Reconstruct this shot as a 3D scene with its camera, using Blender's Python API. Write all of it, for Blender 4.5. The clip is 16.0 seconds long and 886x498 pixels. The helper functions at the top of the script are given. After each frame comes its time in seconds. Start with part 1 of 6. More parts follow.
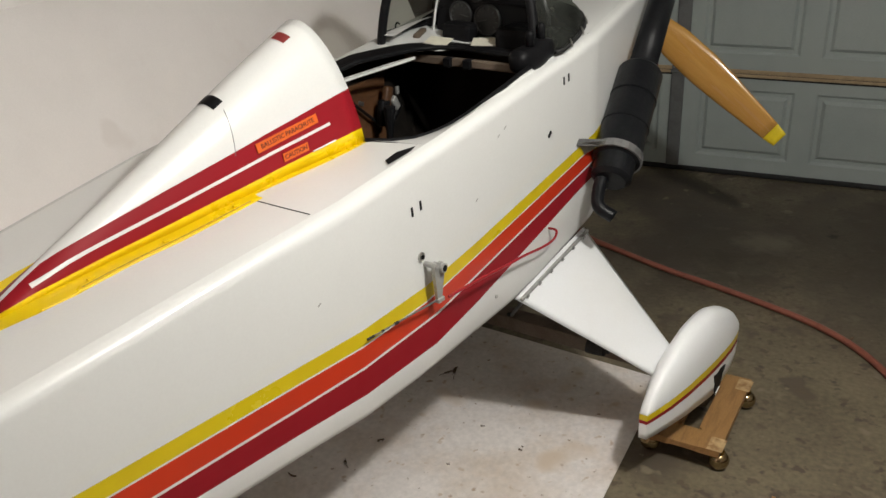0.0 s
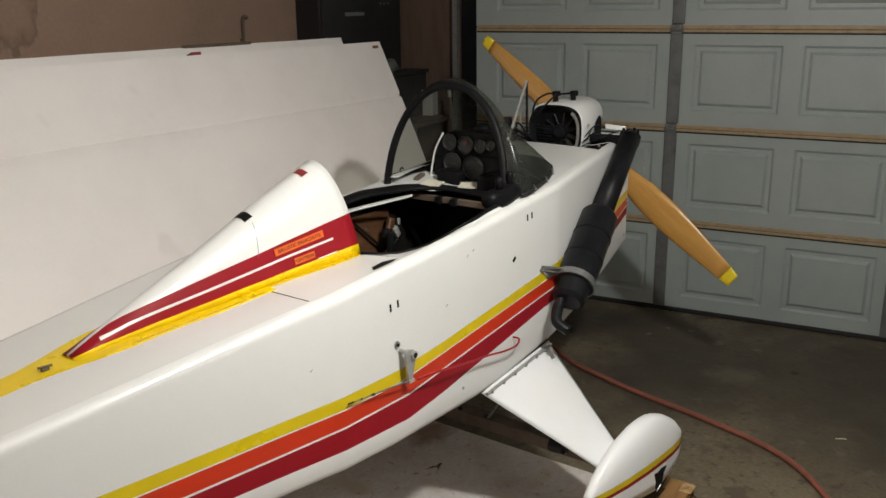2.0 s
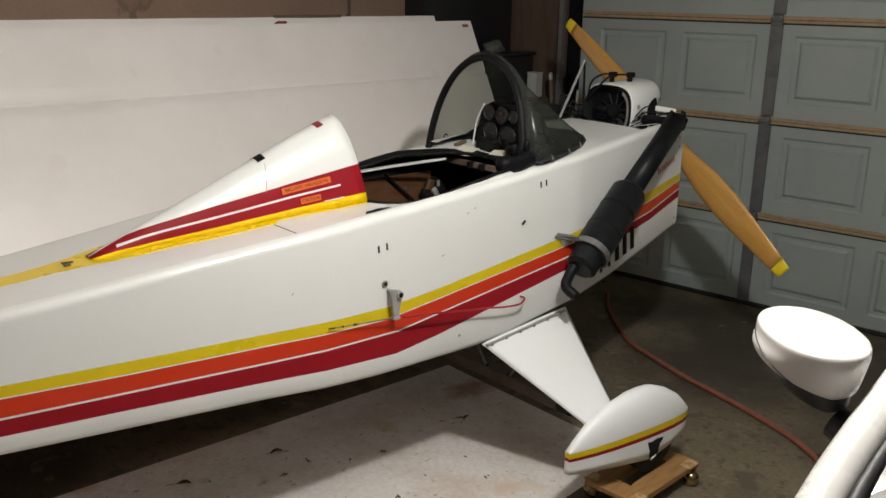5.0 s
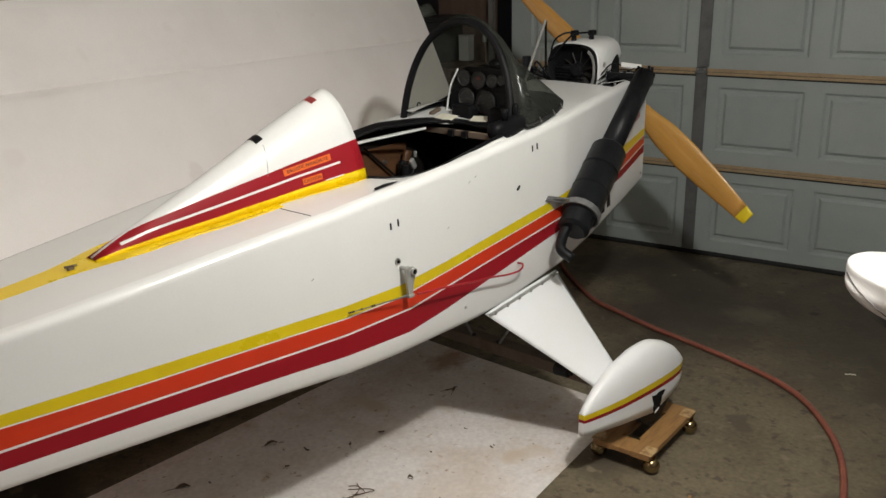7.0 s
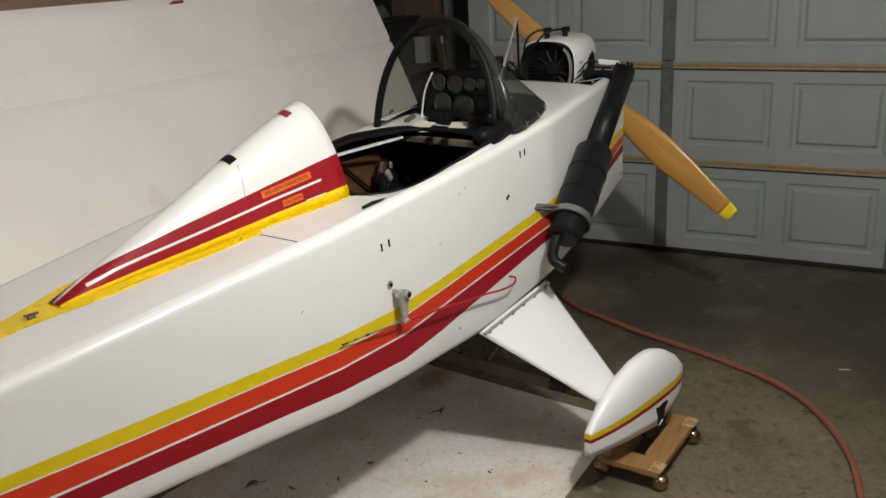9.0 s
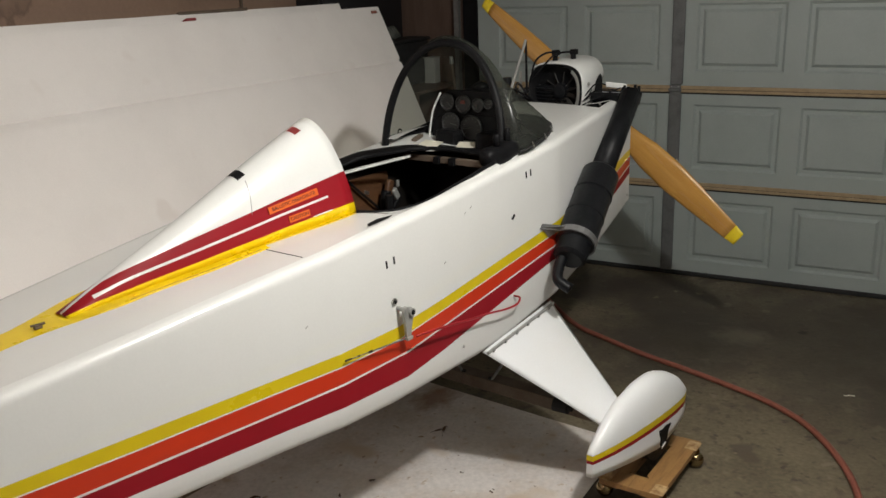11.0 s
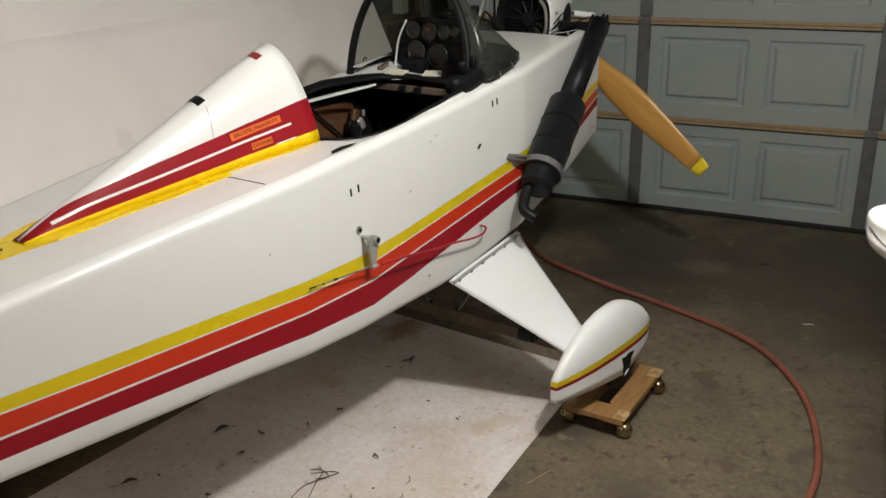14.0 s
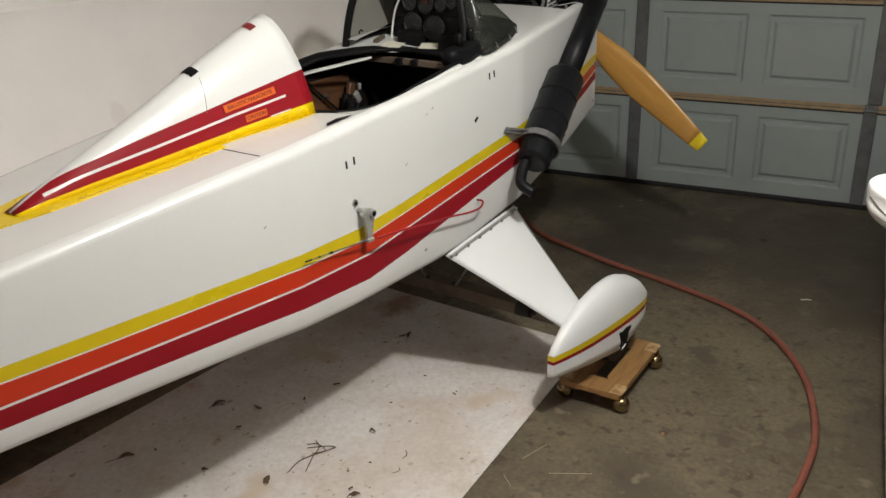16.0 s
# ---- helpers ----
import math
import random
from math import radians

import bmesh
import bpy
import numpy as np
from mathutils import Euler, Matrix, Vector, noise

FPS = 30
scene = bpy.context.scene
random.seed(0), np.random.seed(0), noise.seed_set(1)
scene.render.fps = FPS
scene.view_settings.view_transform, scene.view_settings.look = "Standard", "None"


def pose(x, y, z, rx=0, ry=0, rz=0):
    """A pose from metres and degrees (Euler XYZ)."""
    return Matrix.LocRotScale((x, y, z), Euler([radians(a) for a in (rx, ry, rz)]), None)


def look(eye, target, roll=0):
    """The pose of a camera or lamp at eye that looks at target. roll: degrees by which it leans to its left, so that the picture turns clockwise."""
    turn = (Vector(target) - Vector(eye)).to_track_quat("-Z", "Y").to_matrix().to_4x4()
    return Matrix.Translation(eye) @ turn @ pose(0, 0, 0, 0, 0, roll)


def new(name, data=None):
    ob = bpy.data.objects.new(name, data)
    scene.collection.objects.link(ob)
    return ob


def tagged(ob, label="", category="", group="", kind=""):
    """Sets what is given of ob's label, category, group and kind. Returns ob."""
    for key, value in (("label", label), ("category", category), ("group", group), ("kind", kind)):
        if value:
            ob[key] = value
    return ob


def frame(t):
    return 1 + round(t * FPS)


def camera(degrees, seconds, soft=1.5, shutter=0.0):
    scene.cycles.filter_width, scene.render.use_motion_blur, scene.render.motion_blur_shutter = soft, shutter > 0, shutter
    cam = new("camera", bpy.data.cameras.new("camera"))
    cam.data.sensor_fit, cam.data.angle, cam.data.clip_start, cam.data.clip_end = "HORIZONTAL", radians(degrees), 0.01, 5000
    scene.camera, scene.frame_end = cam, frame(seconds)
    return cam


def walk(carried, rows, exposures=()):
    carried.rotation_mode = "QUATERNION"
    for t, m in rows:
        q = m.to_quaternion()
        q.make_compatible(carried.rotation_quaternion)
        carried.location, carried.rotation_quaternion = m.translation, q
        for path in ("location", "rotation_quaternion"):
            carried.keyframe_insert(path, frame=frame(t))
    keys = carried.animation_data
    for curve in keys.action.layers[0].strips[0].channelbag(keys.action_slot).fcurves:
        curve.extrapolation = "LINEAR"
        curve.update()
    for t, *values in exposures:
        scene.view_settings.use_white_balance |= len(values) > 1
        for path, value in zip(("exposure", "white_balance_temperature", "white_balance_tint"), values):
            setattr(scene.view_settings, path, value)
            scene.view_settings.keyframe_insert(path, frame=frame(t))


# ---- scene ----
cam = camera(53.1, 16.0)
PATH = [
    (0, (0.129, 0.124, 1.703), (0.116, 1.931, 0.845), -2.7),
    (0.5, (0.116, -0.046, 1.765), (0.121, 1.829, 1.069), -2.9),
    (1, (0.188, -0.169, 1.772), (0.198, 1.729, 1.142), -0.2),
    (1.5, (0.289, -0.324, 1.774), (0.207, 1.585, 1.184), 0.2),
    (2, (0.306, -0.419, 1.782), (0.215, 1.504, 1.239), -0.7),
    (2.5, (0.408, -0.481, 1.78), (0.259, 1.449, 1.275), -0.1),
    (3, (0.575, -0.528, 1.776), (0.289, 1.393, 1.298), -0.0),
    (3.5, (0.617, -0.606, 1.77), (0.329, 1.314, 1.286), -0.1),
    (4, (0.764, -0.621, 1.748), (0.364, 1.271, 1.238), 1.1),
    (4.5, (0.893, -0.596, 1.736), (0.372, 1.26, 1.204), 0.7),
    (4.7, (0.906, -0.59, 1.732), (0.394, 1.265, 1.19), 0.8),
    (6.8, (0.538, -0.603, 1.723), (0.279, 1.279, 1.097), -1.1),
    (7, (0.506, -0.589, 1.723), (0.273, 1.295, 1.094), -1.2),
    (7.5, (0.478, -0.5, 1.712), (0.257, 1.388, 1.09), -0.8),
    (8, (0.438, -0.434, 1.713), (0.224, 1.458, 1.099), -1.2),
    (8.5, (0.349, -0.394, 1.714), (0.219, 1.502, 1.089), -2.8),
    (8.7, (0.342, -0.396, 1.714), (0.235, 1.498, 1.083), -3.0),
    (11, (0.351, -0.414, 1.714), (0.23, 1.494, 1.126), -2.1),
    (11.5, (0.341, -0.433, 1.744), (0.211, 1.505, 1.267), -1.7),
    (12, (0.343, -0.453, 1.741), (0.215, 1.493, 1.299), -1.6),
    (12.5, (0.357, -0.44, 1.704), (0.248, 1.472, 1.128), -1.7),
    (13, (0.359, -0.428, 1.691), (0.27, 1.456, 1.026), -1.6),
    (13.5, (0.363, -0.419, 1.688), (0.289, 1.452, 0.984), -1.6),
    (14, (0.368, -0.419, 1.684), (0.309, 1.446, 0.964), -1.6),
    (14.5, (0.374, -0.419, 1.679), (0.317, 1.441, 0.946), -1.6),
    (15, (0.364, -0.409, 1.67), (0.302, 1.446, 0.925), -1.5),
    (15.5, (0.366, -0.409, 1.667), (0.302, 1.441, 0.91), -1.6),
    (16, (0.371, -0.409, 1.663), (0.316, 1.439, 0.899), -1.6),
]
walk(cam, [(t, look(eye, target, roll)) for t, eye, target, roll in PATH],
     [(0, 0.0), (0.5, 0.08), (1.0, 0.03), (2.0, 0.07), (3.0, 0.08), (4.0, -0.03), (4.5, -0.08), (6.0, -0.03), (7.0, 0.0), (11.0, 0.0), (11.5, 0.08), (12.0, 0.12), (12.6, 0.04), (13.0, 0.0), (16.0, -0.04)])

# ---- light ----
world = bpy.data.worlds.new("world")
scene.world = world
world.use_nodes = True
world.node_tree.nodes["Background"].inputs[0].default_value = (1.0, 0.9, 0.8, 1)
world.node_tree.nodes["Background"].inputs[1].default_value = 0.012


def lamp(name, place, power, radius, colour):
    data = bpy.data.lights.new(name, "POINT")
    data.energy, data.shadow_soft_size, data.color = power, radius, colour
    ob = new(name, data)
    ob.location = place
    return ob


# the bulb of the garage door opener, over the car's mirror
lamp("opener_bulb", (0.955, 1.07, 2.29), 102, 0.055, (0.995, 0.985, 0.938))
lamp("rear_bulb", (-2.1, -1.0, 2.3), 19, 0.09, (1.0, 0.74, 0.68))

# ---- materials ----


def node(nt, kind, **values):
    n = nt.nodes.new(kind)
    for key, value in values.items():
        n.inputs[key.replace("_", " ")].default_value = value
    return n


def material(name, colour, rough=0.5, metal=0.0, second=None, scale=6.0, mix=(0.45, 0.7), grain=0.0, grain_scale=180.0,
             bump=0.0, bump_scale=90.0, coat=0.0, stretch=(1, 1, 1), gloss=0.5, specks=None, space="Object", vary=0.09):
    """A painted, worn or grained surface: two scales of colour, and relief."""
    m = bpy.data.materials.new(name)
    m.use_nodes = True
    nt = m.node_tree
    p = nt.nodes["Principled BSDF"]
    p.inputs["Roughness"].default_value, p.inputs["Metallic"].default_value = rough, metal
    p.inputs["Coat Weight"].default_value = coat
    p.inputs["Specular IOR Level"].default_value = gloss
    p.inputs["Coat Roughness"].default_value = 0.12
    tc = nt.nodes.new("ShaderNodeTexCoord")
    mp = node(nt, "ShaderNodeMapping", Scale=stretch)
    nt.links.new(tc.outputs[space], mp.inputs[0])
    c1 = (*colour, 1)
    c2 = (*(second or tuple(x * 0.86 for x in colour)), 1)
    big = node(nt, "ShaderNodeTexNoise", Scale=scale, Detail=6.0, Roughness=0.62)
    nt.links.new(mp.outputs[0], big.inputs["Vector"])
    ramp = node(nt, "ShaderNodeMapRange", From_Min=mix[0], From_Max=mix[1])
    nt.links.new(big.outputs[0], ramp.inputs[0])
    blend = nt.nodes.new("ShaderNodeMixRGB")
    blend.inputs[1].default_value, blend.inputs[2].default_value = c1, c2
    nt.links.new(ramp.outputs[0], blend.inputs[0])
    out = blend.outputs[0]
    if grain:
        fine = node(nt, "ShaderNodeTexNoise", Scale=grain_scale, Detail=3.0)
        nt.links.new(mp.outputs[0], fine.inputs["Vector"])
        r2 = node(nt, "ShaderNodeMapRange", From_Min=0.3, From_Max=0.7, To_Min=1 - grain, To_Max=1 + grain)
        nt.links.new(fine.outputs[0], r2.inputs[0])
        mul = nt.nodes.new("ShaderNodeMixRGB")
        mul.blend_type, mul.inputs[0].default_value = "MULTIPLY", 1.0
        nt.links.new(out, mul.inputs[1])
        nt.links.new(r2.outputs[0], mul.inputs[2])
        out = mul.outputs[0]
    for size, limit, tint in specks or ():
        sp = node(nt, "ShaderNodeTexNoise", Scale=size, Detail=2.5, Roughness=0.55)
        nt.links.new(mp.outputs[0], sp.inputs["Vector"])
        sr = node(nt, "ShaderNodeMapRange", From_Min=limit, From_Max=limit + 0.06)
        nt.links.new(sp.outputs[0], sr.inputs[0])
        sm = nt.nodes.new("ShaderNodeMixRGB")
        sm.inputs[2].default_value = (*tint, 1)
        nt.links.new(sr.outputs[0], sm.inputs[0])
        nt.links.new(out, sm.inputs[1])
        out = sm.outputs[0]
    nt.links.new(out, p.inputs["Base Color"])
    rr = node(nt, "ShaderNodeMapRange", From_Min=0.3, From_Max=0.75, To_Min=max(0.03, rough - vary), To_Max=min(1.0, rough + vary))
    nt.links.new(big.outputs[0], rr.inputs[0])
    nt.links.new(rr.outputs[0], p.inputs["Roughness"])
    if bump:
        bn = node(nt, "ShaderNodeTexNoise", Scale=bump_scale, Detail=4.0)
        nt.links.new(mp.outputs[0], bn.inputs["Vector"])
        b = node(nt, "ShaderNodeBump", Strength=bump, Distance=0.004)
        nt.links.new(bn.outputs[0], b.inputs["Height"])
        nt.links.new(b.outputs[0], p.inputs["Normal"])
    return m


PAINT = material("aircraft_white", (0.785, 0.79, 0.775), 0.25, second=(0.75, 0.755, 0.735), scale=2.2, mix=(0.3, 0.75), grain=0.012, coat=0.0, gloss=0.55, vary=0.015)
GEAR_WHITE = material("gear_white", (0.845, 0.868, 0.89), 0.34, second=(0.83, 0.835, 0.83), scale=2.6, mix=(0.3, 0.75), grain=0.012, gloss=0.5, vary=0.02)
YELLOW = material("stripe_yellow", (0.74, 0.58, 0.01), 0.32, second=(0.64, 0.47, 0.01), scale=4.0, coat=0.12, mix=(0.2, 0.85))
CONE_YELLOW = material("cone_yellow", (0.90, 0.66, 0.005), 0.30, second=(0.84, 0.58, 0.005), scale=4.0, coat=0.12, mix=(0.2, 0.85))
ORANGE = material("stripe_orange", (0.60, 0.040, 0.011), 0.36, second=(0.54, 0.034, 0.010), scale=5.0, coat=0.12, mix=(0.2, 0.85))
DULL_RED = material("dull_red_print", (0.24, 0.03, 0.03), 0.5, scale=40.0)
LETTER = material("dark_lettering", (0.055, 0.010, 0.008), 0.6, scale=40.0)
RED = material("stripe_dark_red", (0.285, 0.009, 0.017), 0.48, second=(0.255, 0.008, 0.014), scale=5.0, gloss=0.2, coat=0.0, mix=(0.2, 0.85))
BLACK = material("black_paint", (0.007, 0.007, 0.008), 0.48, second=(0.012, 0.012, 0.013), scale=9.0, bump=0.08, gloss=0.13)
MATT_BLACK = material("exhaust_black", (0.007, 0.0075, 0.009), 0.40, second=(0.012, 0.0125, 0.014), scale=12.0, grain=0.15, bump=0.12, gloss=0.17)
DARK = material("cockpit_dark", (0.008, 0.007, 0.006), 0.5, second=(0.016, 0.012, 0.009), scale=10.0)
RUBBER = material("rubber", (0.016, 0.016, 0.016), 0.75, scale=30.0, bump=0.1)
ALLOY = material("grey_alloy", (0.42, 0.42, 0.40), 0.45, 0.35, second=(0.33, 0.33, 0.31), scale=30.0, grain=0.06)
STEEL = material("steel", (0.48, 0.47, 0.44), 0.38, 0.9, second=(0.36, 0.34, 0.31), scale=25.0, grain=0.08)
ZINC = material("galvanised_steel", (0.36, 0.36, 0.35), 0.5, 0.7, second=(0.27, 0.27, 0.26), scale=30.0, grain=0.1)
STRUT = material("dull_grey_upright", (0.17, 0.175, 0.175), 0.55, 0.3, second=(0.12, 0.122, 0.12), scale=9.0, grain=0.08)
GREY_METAL = material("grey_strap", (0.20, 0.20, 0.20), 0.45, 0.5, second=(0.13, 0.13, 0.13), scale=30.0)
BRASS = material("brassed_caster", (0.42, 0.32, 0.17), 0.16, 1.0, second=(0.30, 0.22, 0.11), scale=40.0)
PLY = material("plywood", (0.31, 0.168, 0.058), 0.6, second=(0.22, 0.115, 0.045), scale=4.0, stretch=(2, 14, 14), grain=0.12, grain_scale=40, bump=0.1)
PALE_PLY = material("pale_plywood", (0.50, 0.35, 0.18), 0.6, second=(0.28, 0.16, 0.065), mix=(0.42, 0.58), scale=34.0, grain=0.12, grain_scale=60)
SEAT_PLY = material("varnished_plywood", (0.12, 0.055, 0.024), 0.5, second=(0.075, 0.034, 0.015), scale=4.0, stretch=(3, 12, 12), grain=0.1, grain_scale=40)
PROP_WOOD = material("laminated_prop_wood", (0.60, 0.33, 0.085), 0.25, second=(0.47, 0.225, 0.048), scale=2.2, mix=(0.3, 0.75), stretch=(1.2, 26, 26), grain=0.03, grain_scale=14, coat=0.5)
TIP_YELLOW = material("tip_yellow", (0.80, 0.62, 0.02), 0.4, second=(0.7, 0.52, 0.02), scale=30.0)
FABRIC = material("wing_fabric", (0.86, 0.825, 0.795), 0.45, second=(0.78, 0.745, 0.715), scale=1.8, mix=(0.42, 0.75), grain=0.02, grain_scale=260, bump=0.05, bump_scale=300, specks=((5.0, 0.64, (0.80, 0.755, 0.72)),))
HOSE_RED = material("hose_red", (0.255, 0.085, 0.056), 0.5, second=(0.20, 0.064, 0.044), scale=20.0, grain=0.08)
BADGE = material("badge_pink", (0.42, 0.10, 0.09), 0.5, second=(0.55, 0.24, 0.21), scale=60.0, mix=(0.3, 0.7))
CABLE_RED = material("cable_red", (0.33, 0.010, 0.018), 0.4, scale=20.0)
LABEL_ORANGE = material("label_orange", (0.72, 0.125, 0.012), 0.5, scale=40.0)
CREAM = material("paper_cream", (0.75, 0.72, 0.60), 0.7, scale=30.0)
CLOTH = material("white_floor_sheet", (0.765, 0.725, 0.70), 0.55, second=(0.60, 0.51, 0.43), scale=4.5, mix=(0.46, 0.78), grain=0.09, grain_scale=60, bump=0.35, bump_scale=11,
                 specks=((2.6, 0.60, (0.64, 0.54, 0.44)), (9.0, 0.69, (0.58, 0.47, 0.37)), (38.0, 0.695, (0.24, 0.16, 0.10)), (16.0, 0.69, (0.38, 0.28, 0.20)), (24.0, 0.66, (0.56, 0.46, 0.37))))
STRAW = material("pale_straw", (0.46, 0.41, 0.31), 0.7, scale=60.0)
LEAF = material("dead_leaf", (0.115, 0.068, 0.036), 0.8, second=(0.07, 0.042, 0.024), scale=60.0)
WALL_BROWN = material("brown_wall", (0.33, 0.218, 0.158), 0.7, second=(0.285, 0.188, 0.138), scale=2.0, grain=0.05, grain_scale=60, bump=0.2, bump_scale=80)


def add_ring_stain(m, y, z, ry, rz, tint):
    """A faint ring-shaped water stain on a wall, at a place of its object."""
    nt = m.node_tree
    p = nt.nodes["Principled BSDF"]
    old = p.inputs["Base Color"].links[0].from_socket
    tc = nt.nodes.new("ShaderNodeTexCoord")
    mp = node(nt, "ShaderNodeMapping", Location=(0, -y / ry, -z / rz), Scale=(0, 1 / ry, 1 / rz))
    nt.links.new(tc.outputs["Object"], mp.inputs[0])
    wob = node(nt, "ShaderNodeTexNoise", Scale=2.2, Detail=3.0)
    nt.links.new(mp.outputs[0], wob.inputs["Vector"])
    ln = nt.nodes.new("ShaderNodeVectorMath")
    ln.operation = "LENGTH"
    nt.links.new(mp.outputs[0], ln.inputs[0])
    add = node(nt, "ShaderNodeMath")
    add.operation = "ADD"
    nt.links.new(ln.outputs["Value"], add.inputs[0])
    nt.links.new(wob.outputs[0], add.inputs[1])
    ramp = nt.nodes.new("ShaderNodeValToRGB")
    el = ramp.color_ramp.elements
    el[0].position, el[0].color = 0.50, (0.12, 0.12, 0.12, 1)
    el[1].position, el[1].color = 0.80, (0, 0, 0, 1)
    for at, c in ((0.66, 0.35), (0.72, 0.6)):
        e = el.new(at)
        e.color = (c, c, c, 1)
    half = node(nt, "ShaderNodeMath")
    half.operation = "MULTIPLY"
    half.inputs[1].default_value = 0.5
    nt.links.new(add.outputs[0], half.inputs[0])
    nt.links.new(half.outputs[0], ramp.inputs[0])
    mix = nt.nodes.new("ShaderNodeMixRGB")
    mix.inputs[2].default_value = (*tint, 1)
    nt.links.new(ramp.outputs[0], mix.inputs[0])
    nt.links.new(old, mix.inputs[1])
    nt.links.new(mix.outputs[0], p.inputs["Base Color"])


add_ring_stain(WALL_BROWN, -2.665, 1.76, 0.11, 0.15, (0.10, 0.06, 0.04))
WALL_DARK = material("dark_brown_board", (0.130, 0.082, 0.060), 0.65, second=(0.098, 0.061, 0.045), scale=3.0, stretch=(6, 6, 1), grain=0.1, grain_scale=50)
PLASTER = material("pale_plaster", (0.30, 0.27, 0.235), 0.8, second=(0.26, 0.235, 0.205), scale=1.5, bump=0.2, bump_scale=60)
CEILING = material("ceiling_white", (0.60, 0.575, 0.53), 0.85, scale=1.5, bump=0.25, bump_scale=50)
DOOR = material("door_steel_white", (0.378, 0.425, 0.408), 0.45, second=(0.338, 0.38, 0.367), scale=2.5, grain=0.03, bump=0.06, bump_scale=140)
DOOR_EDGE = material("tan_edge", (0.42, 0.31, 0.18), 0.6, second=(0.33, 0.24, 0.14), scale=18.0)
# bottom seal rubber; also the painted shade strip under the section edges
SEAL_AND_SHADE = material("black_seal_and_shade", (0.012, 0.012, 0.012), 0.7, scale=40.0)
CAR_PAINT = material("car_white", (0.58, 0.565, 0.55), 0.30, second=(0.55, 0.535, 0.515), scale=6.0, coat=0.25, mix=(0.3, 0.8))
CAR_GLASS = material("car_glass", (0.01, 0.011, 0.012), 0.06, scale=2.0)
PLASTIC = material("black_plastic", (0.02, 0.02, 0.021), 0.5, scale=30.0, bump=0.1)
CABINET = material("black_cabinet", (0.010, 0.010, 0.012), 0.4, second=(0.016, 0.016, 0.018), scale=8.0, grain=0.1)
GREY_MARK = material("grey_print", (0.16, 0.16, 0.17), 0.5, scale=40.0)
DIAL = material("dial_face", (0.010, 0.010, 0.010), 0.4, scale=40.0)
DIAL_MARK = material("dial_mark", (0.06, 0.064, 0.055), 0.5, scale=40.0)
DIAL_RED = material("dial_red", (0.16, 0.03, 0.02), 0.5, scale=40.0)
BEAM = material("rusty_beam", (0.12, 0.088, 0.062), 0.65, second=(0.07, 0.045, 0.03), scale=9.0, grain=0.15)
BEAM_PALE = material("grubby_tan", (0.15, 0.115, 0.085), 0.6, second=(0.15, 0.11, 0.08), scale=14.0)
WHITE_BOX = material("white_card", (0.62, 0.62, 0.60), 0.6, scale=8.0)

CONCRETE = material("concrete", (0.172, 0.143, 0.094), 0.60, second=(0.112, 0.092, 0.062), scale=2.6, mix=(0.36, 0.70), grain=0.20, grain_scale=55, bump=0.3, bump_scale=60,
                    specks=((0.9, 0.55, (0.088, 0.072, 0.052)), (5.5, 0.60, (0.100, 0.080, 0.057)), (14.0, 0.62, (0.080, 0.064, 0.046)), (22.0, 0.60, (0.105, 0.083, 0.055)), (9.0, 0.63, (0.205, 0.172, 0.122)), (30.0, 0.66, (0.19, 0.155, 0.105)), (85.0, 0.70, (0.045, 0.036, 0.027)),
                            (60.0, 0.72, (0.22, 0.19, 0.14))), gloss=0.4)


def add_blotch(m, x, y, rx, ry, tint, strength):
    """A tinted patch with a ragged edge on a floor or sheet, at a place of its object."""
    nt = m.node_tree
    p = nt.nodes["Principled BSDF"]
    old = p.inputs["Base Color"].links[0].from_socket
    tc = nt.nodes.new("ShaderNodeTexCoord")
    mp = node(nt, "ShaderNodeMapping", Location=(-x / rx, -y / ry, 0), Scale=(1 / rx, 1 / ry, 0))
    nt.links.new(tc.outputs["Object"], mp.inputs[0])
    wob = node(nt, "ShaderNodeTexNoise", Scale=1.9, Detail=7.0, Roughness=0.65)
    nt.links.new(mp.outputs[0], wob.inputs["Vector"])
    ln = nt.nodes.new("ShaderNodeVectorMath")
    ln.operation = "LENGTH"
    nt.links.new(mp.outputs[0], ln.inputs[0])
    add = node(nt, "ShaderNodeMath")
    add.operation = "MULTIPLY_ADD"
    add.inputs[1].default_value = 1.9
    nt.links.new(wob.outputs[0], add.inputs[0])
    nt.links.new(ln.outputs["Value"], add.inputs[2])
    fade = node(nt, "ShaderNodeMapRange", From_Min=1.35, From_Max=2.0, To_Min=strength, To_Max=0.0)
    nt.links.new(add.outputs[0], fade.inputs[0])
    mix = nt.nodes.new("ShaderNodeMixRGB")
    mix.inputs[2].default_value = (*tint, 1)
    nt.links.new(fade.outputs[0], mix.inputs[0])
    nt.links.new(old, mix.inputs[1])
    nt.links.new(mix.outputs[0], p.inputs["Base Color"])


# oil marks by the gear leg, darker concrete towards the door and car, rust on the sheet under the axle beam
add_blotch(CONCRETE, 0.30, -0.95, 0.55, 0.55, (0.046, 0.038, 0.029), 0.8)
add_blotch(CONCRETE, -0.30, -0.35, 0.45, 0.35, (0.045, 0.037, 0.028), 0.7)
add_blotch(CONCRETE, 1.15, -0.60, 0.95, 0.65, (0.062, 0.051, 0.037), 0.7)
add_blotch(CONCRETE, 0.825, -0.640, 0.030, 0.030, (0.020, 0.017, 0.014), 0.9)
add_blotch(CONCRETE, 0.56, -0.80, 0.16, 0.12, (0.17, 0.145, 0.105), 0.6)
add_blotch(CLOTH, 2.53, 0.27, 0.16, 0.09, (0.30, 0.155, 0.075), 0.75)
add_blotch(CLOTH, 1.75, -0.42, 0.34, 0.18, (0.54, 0.43, 0.32), 0.35)
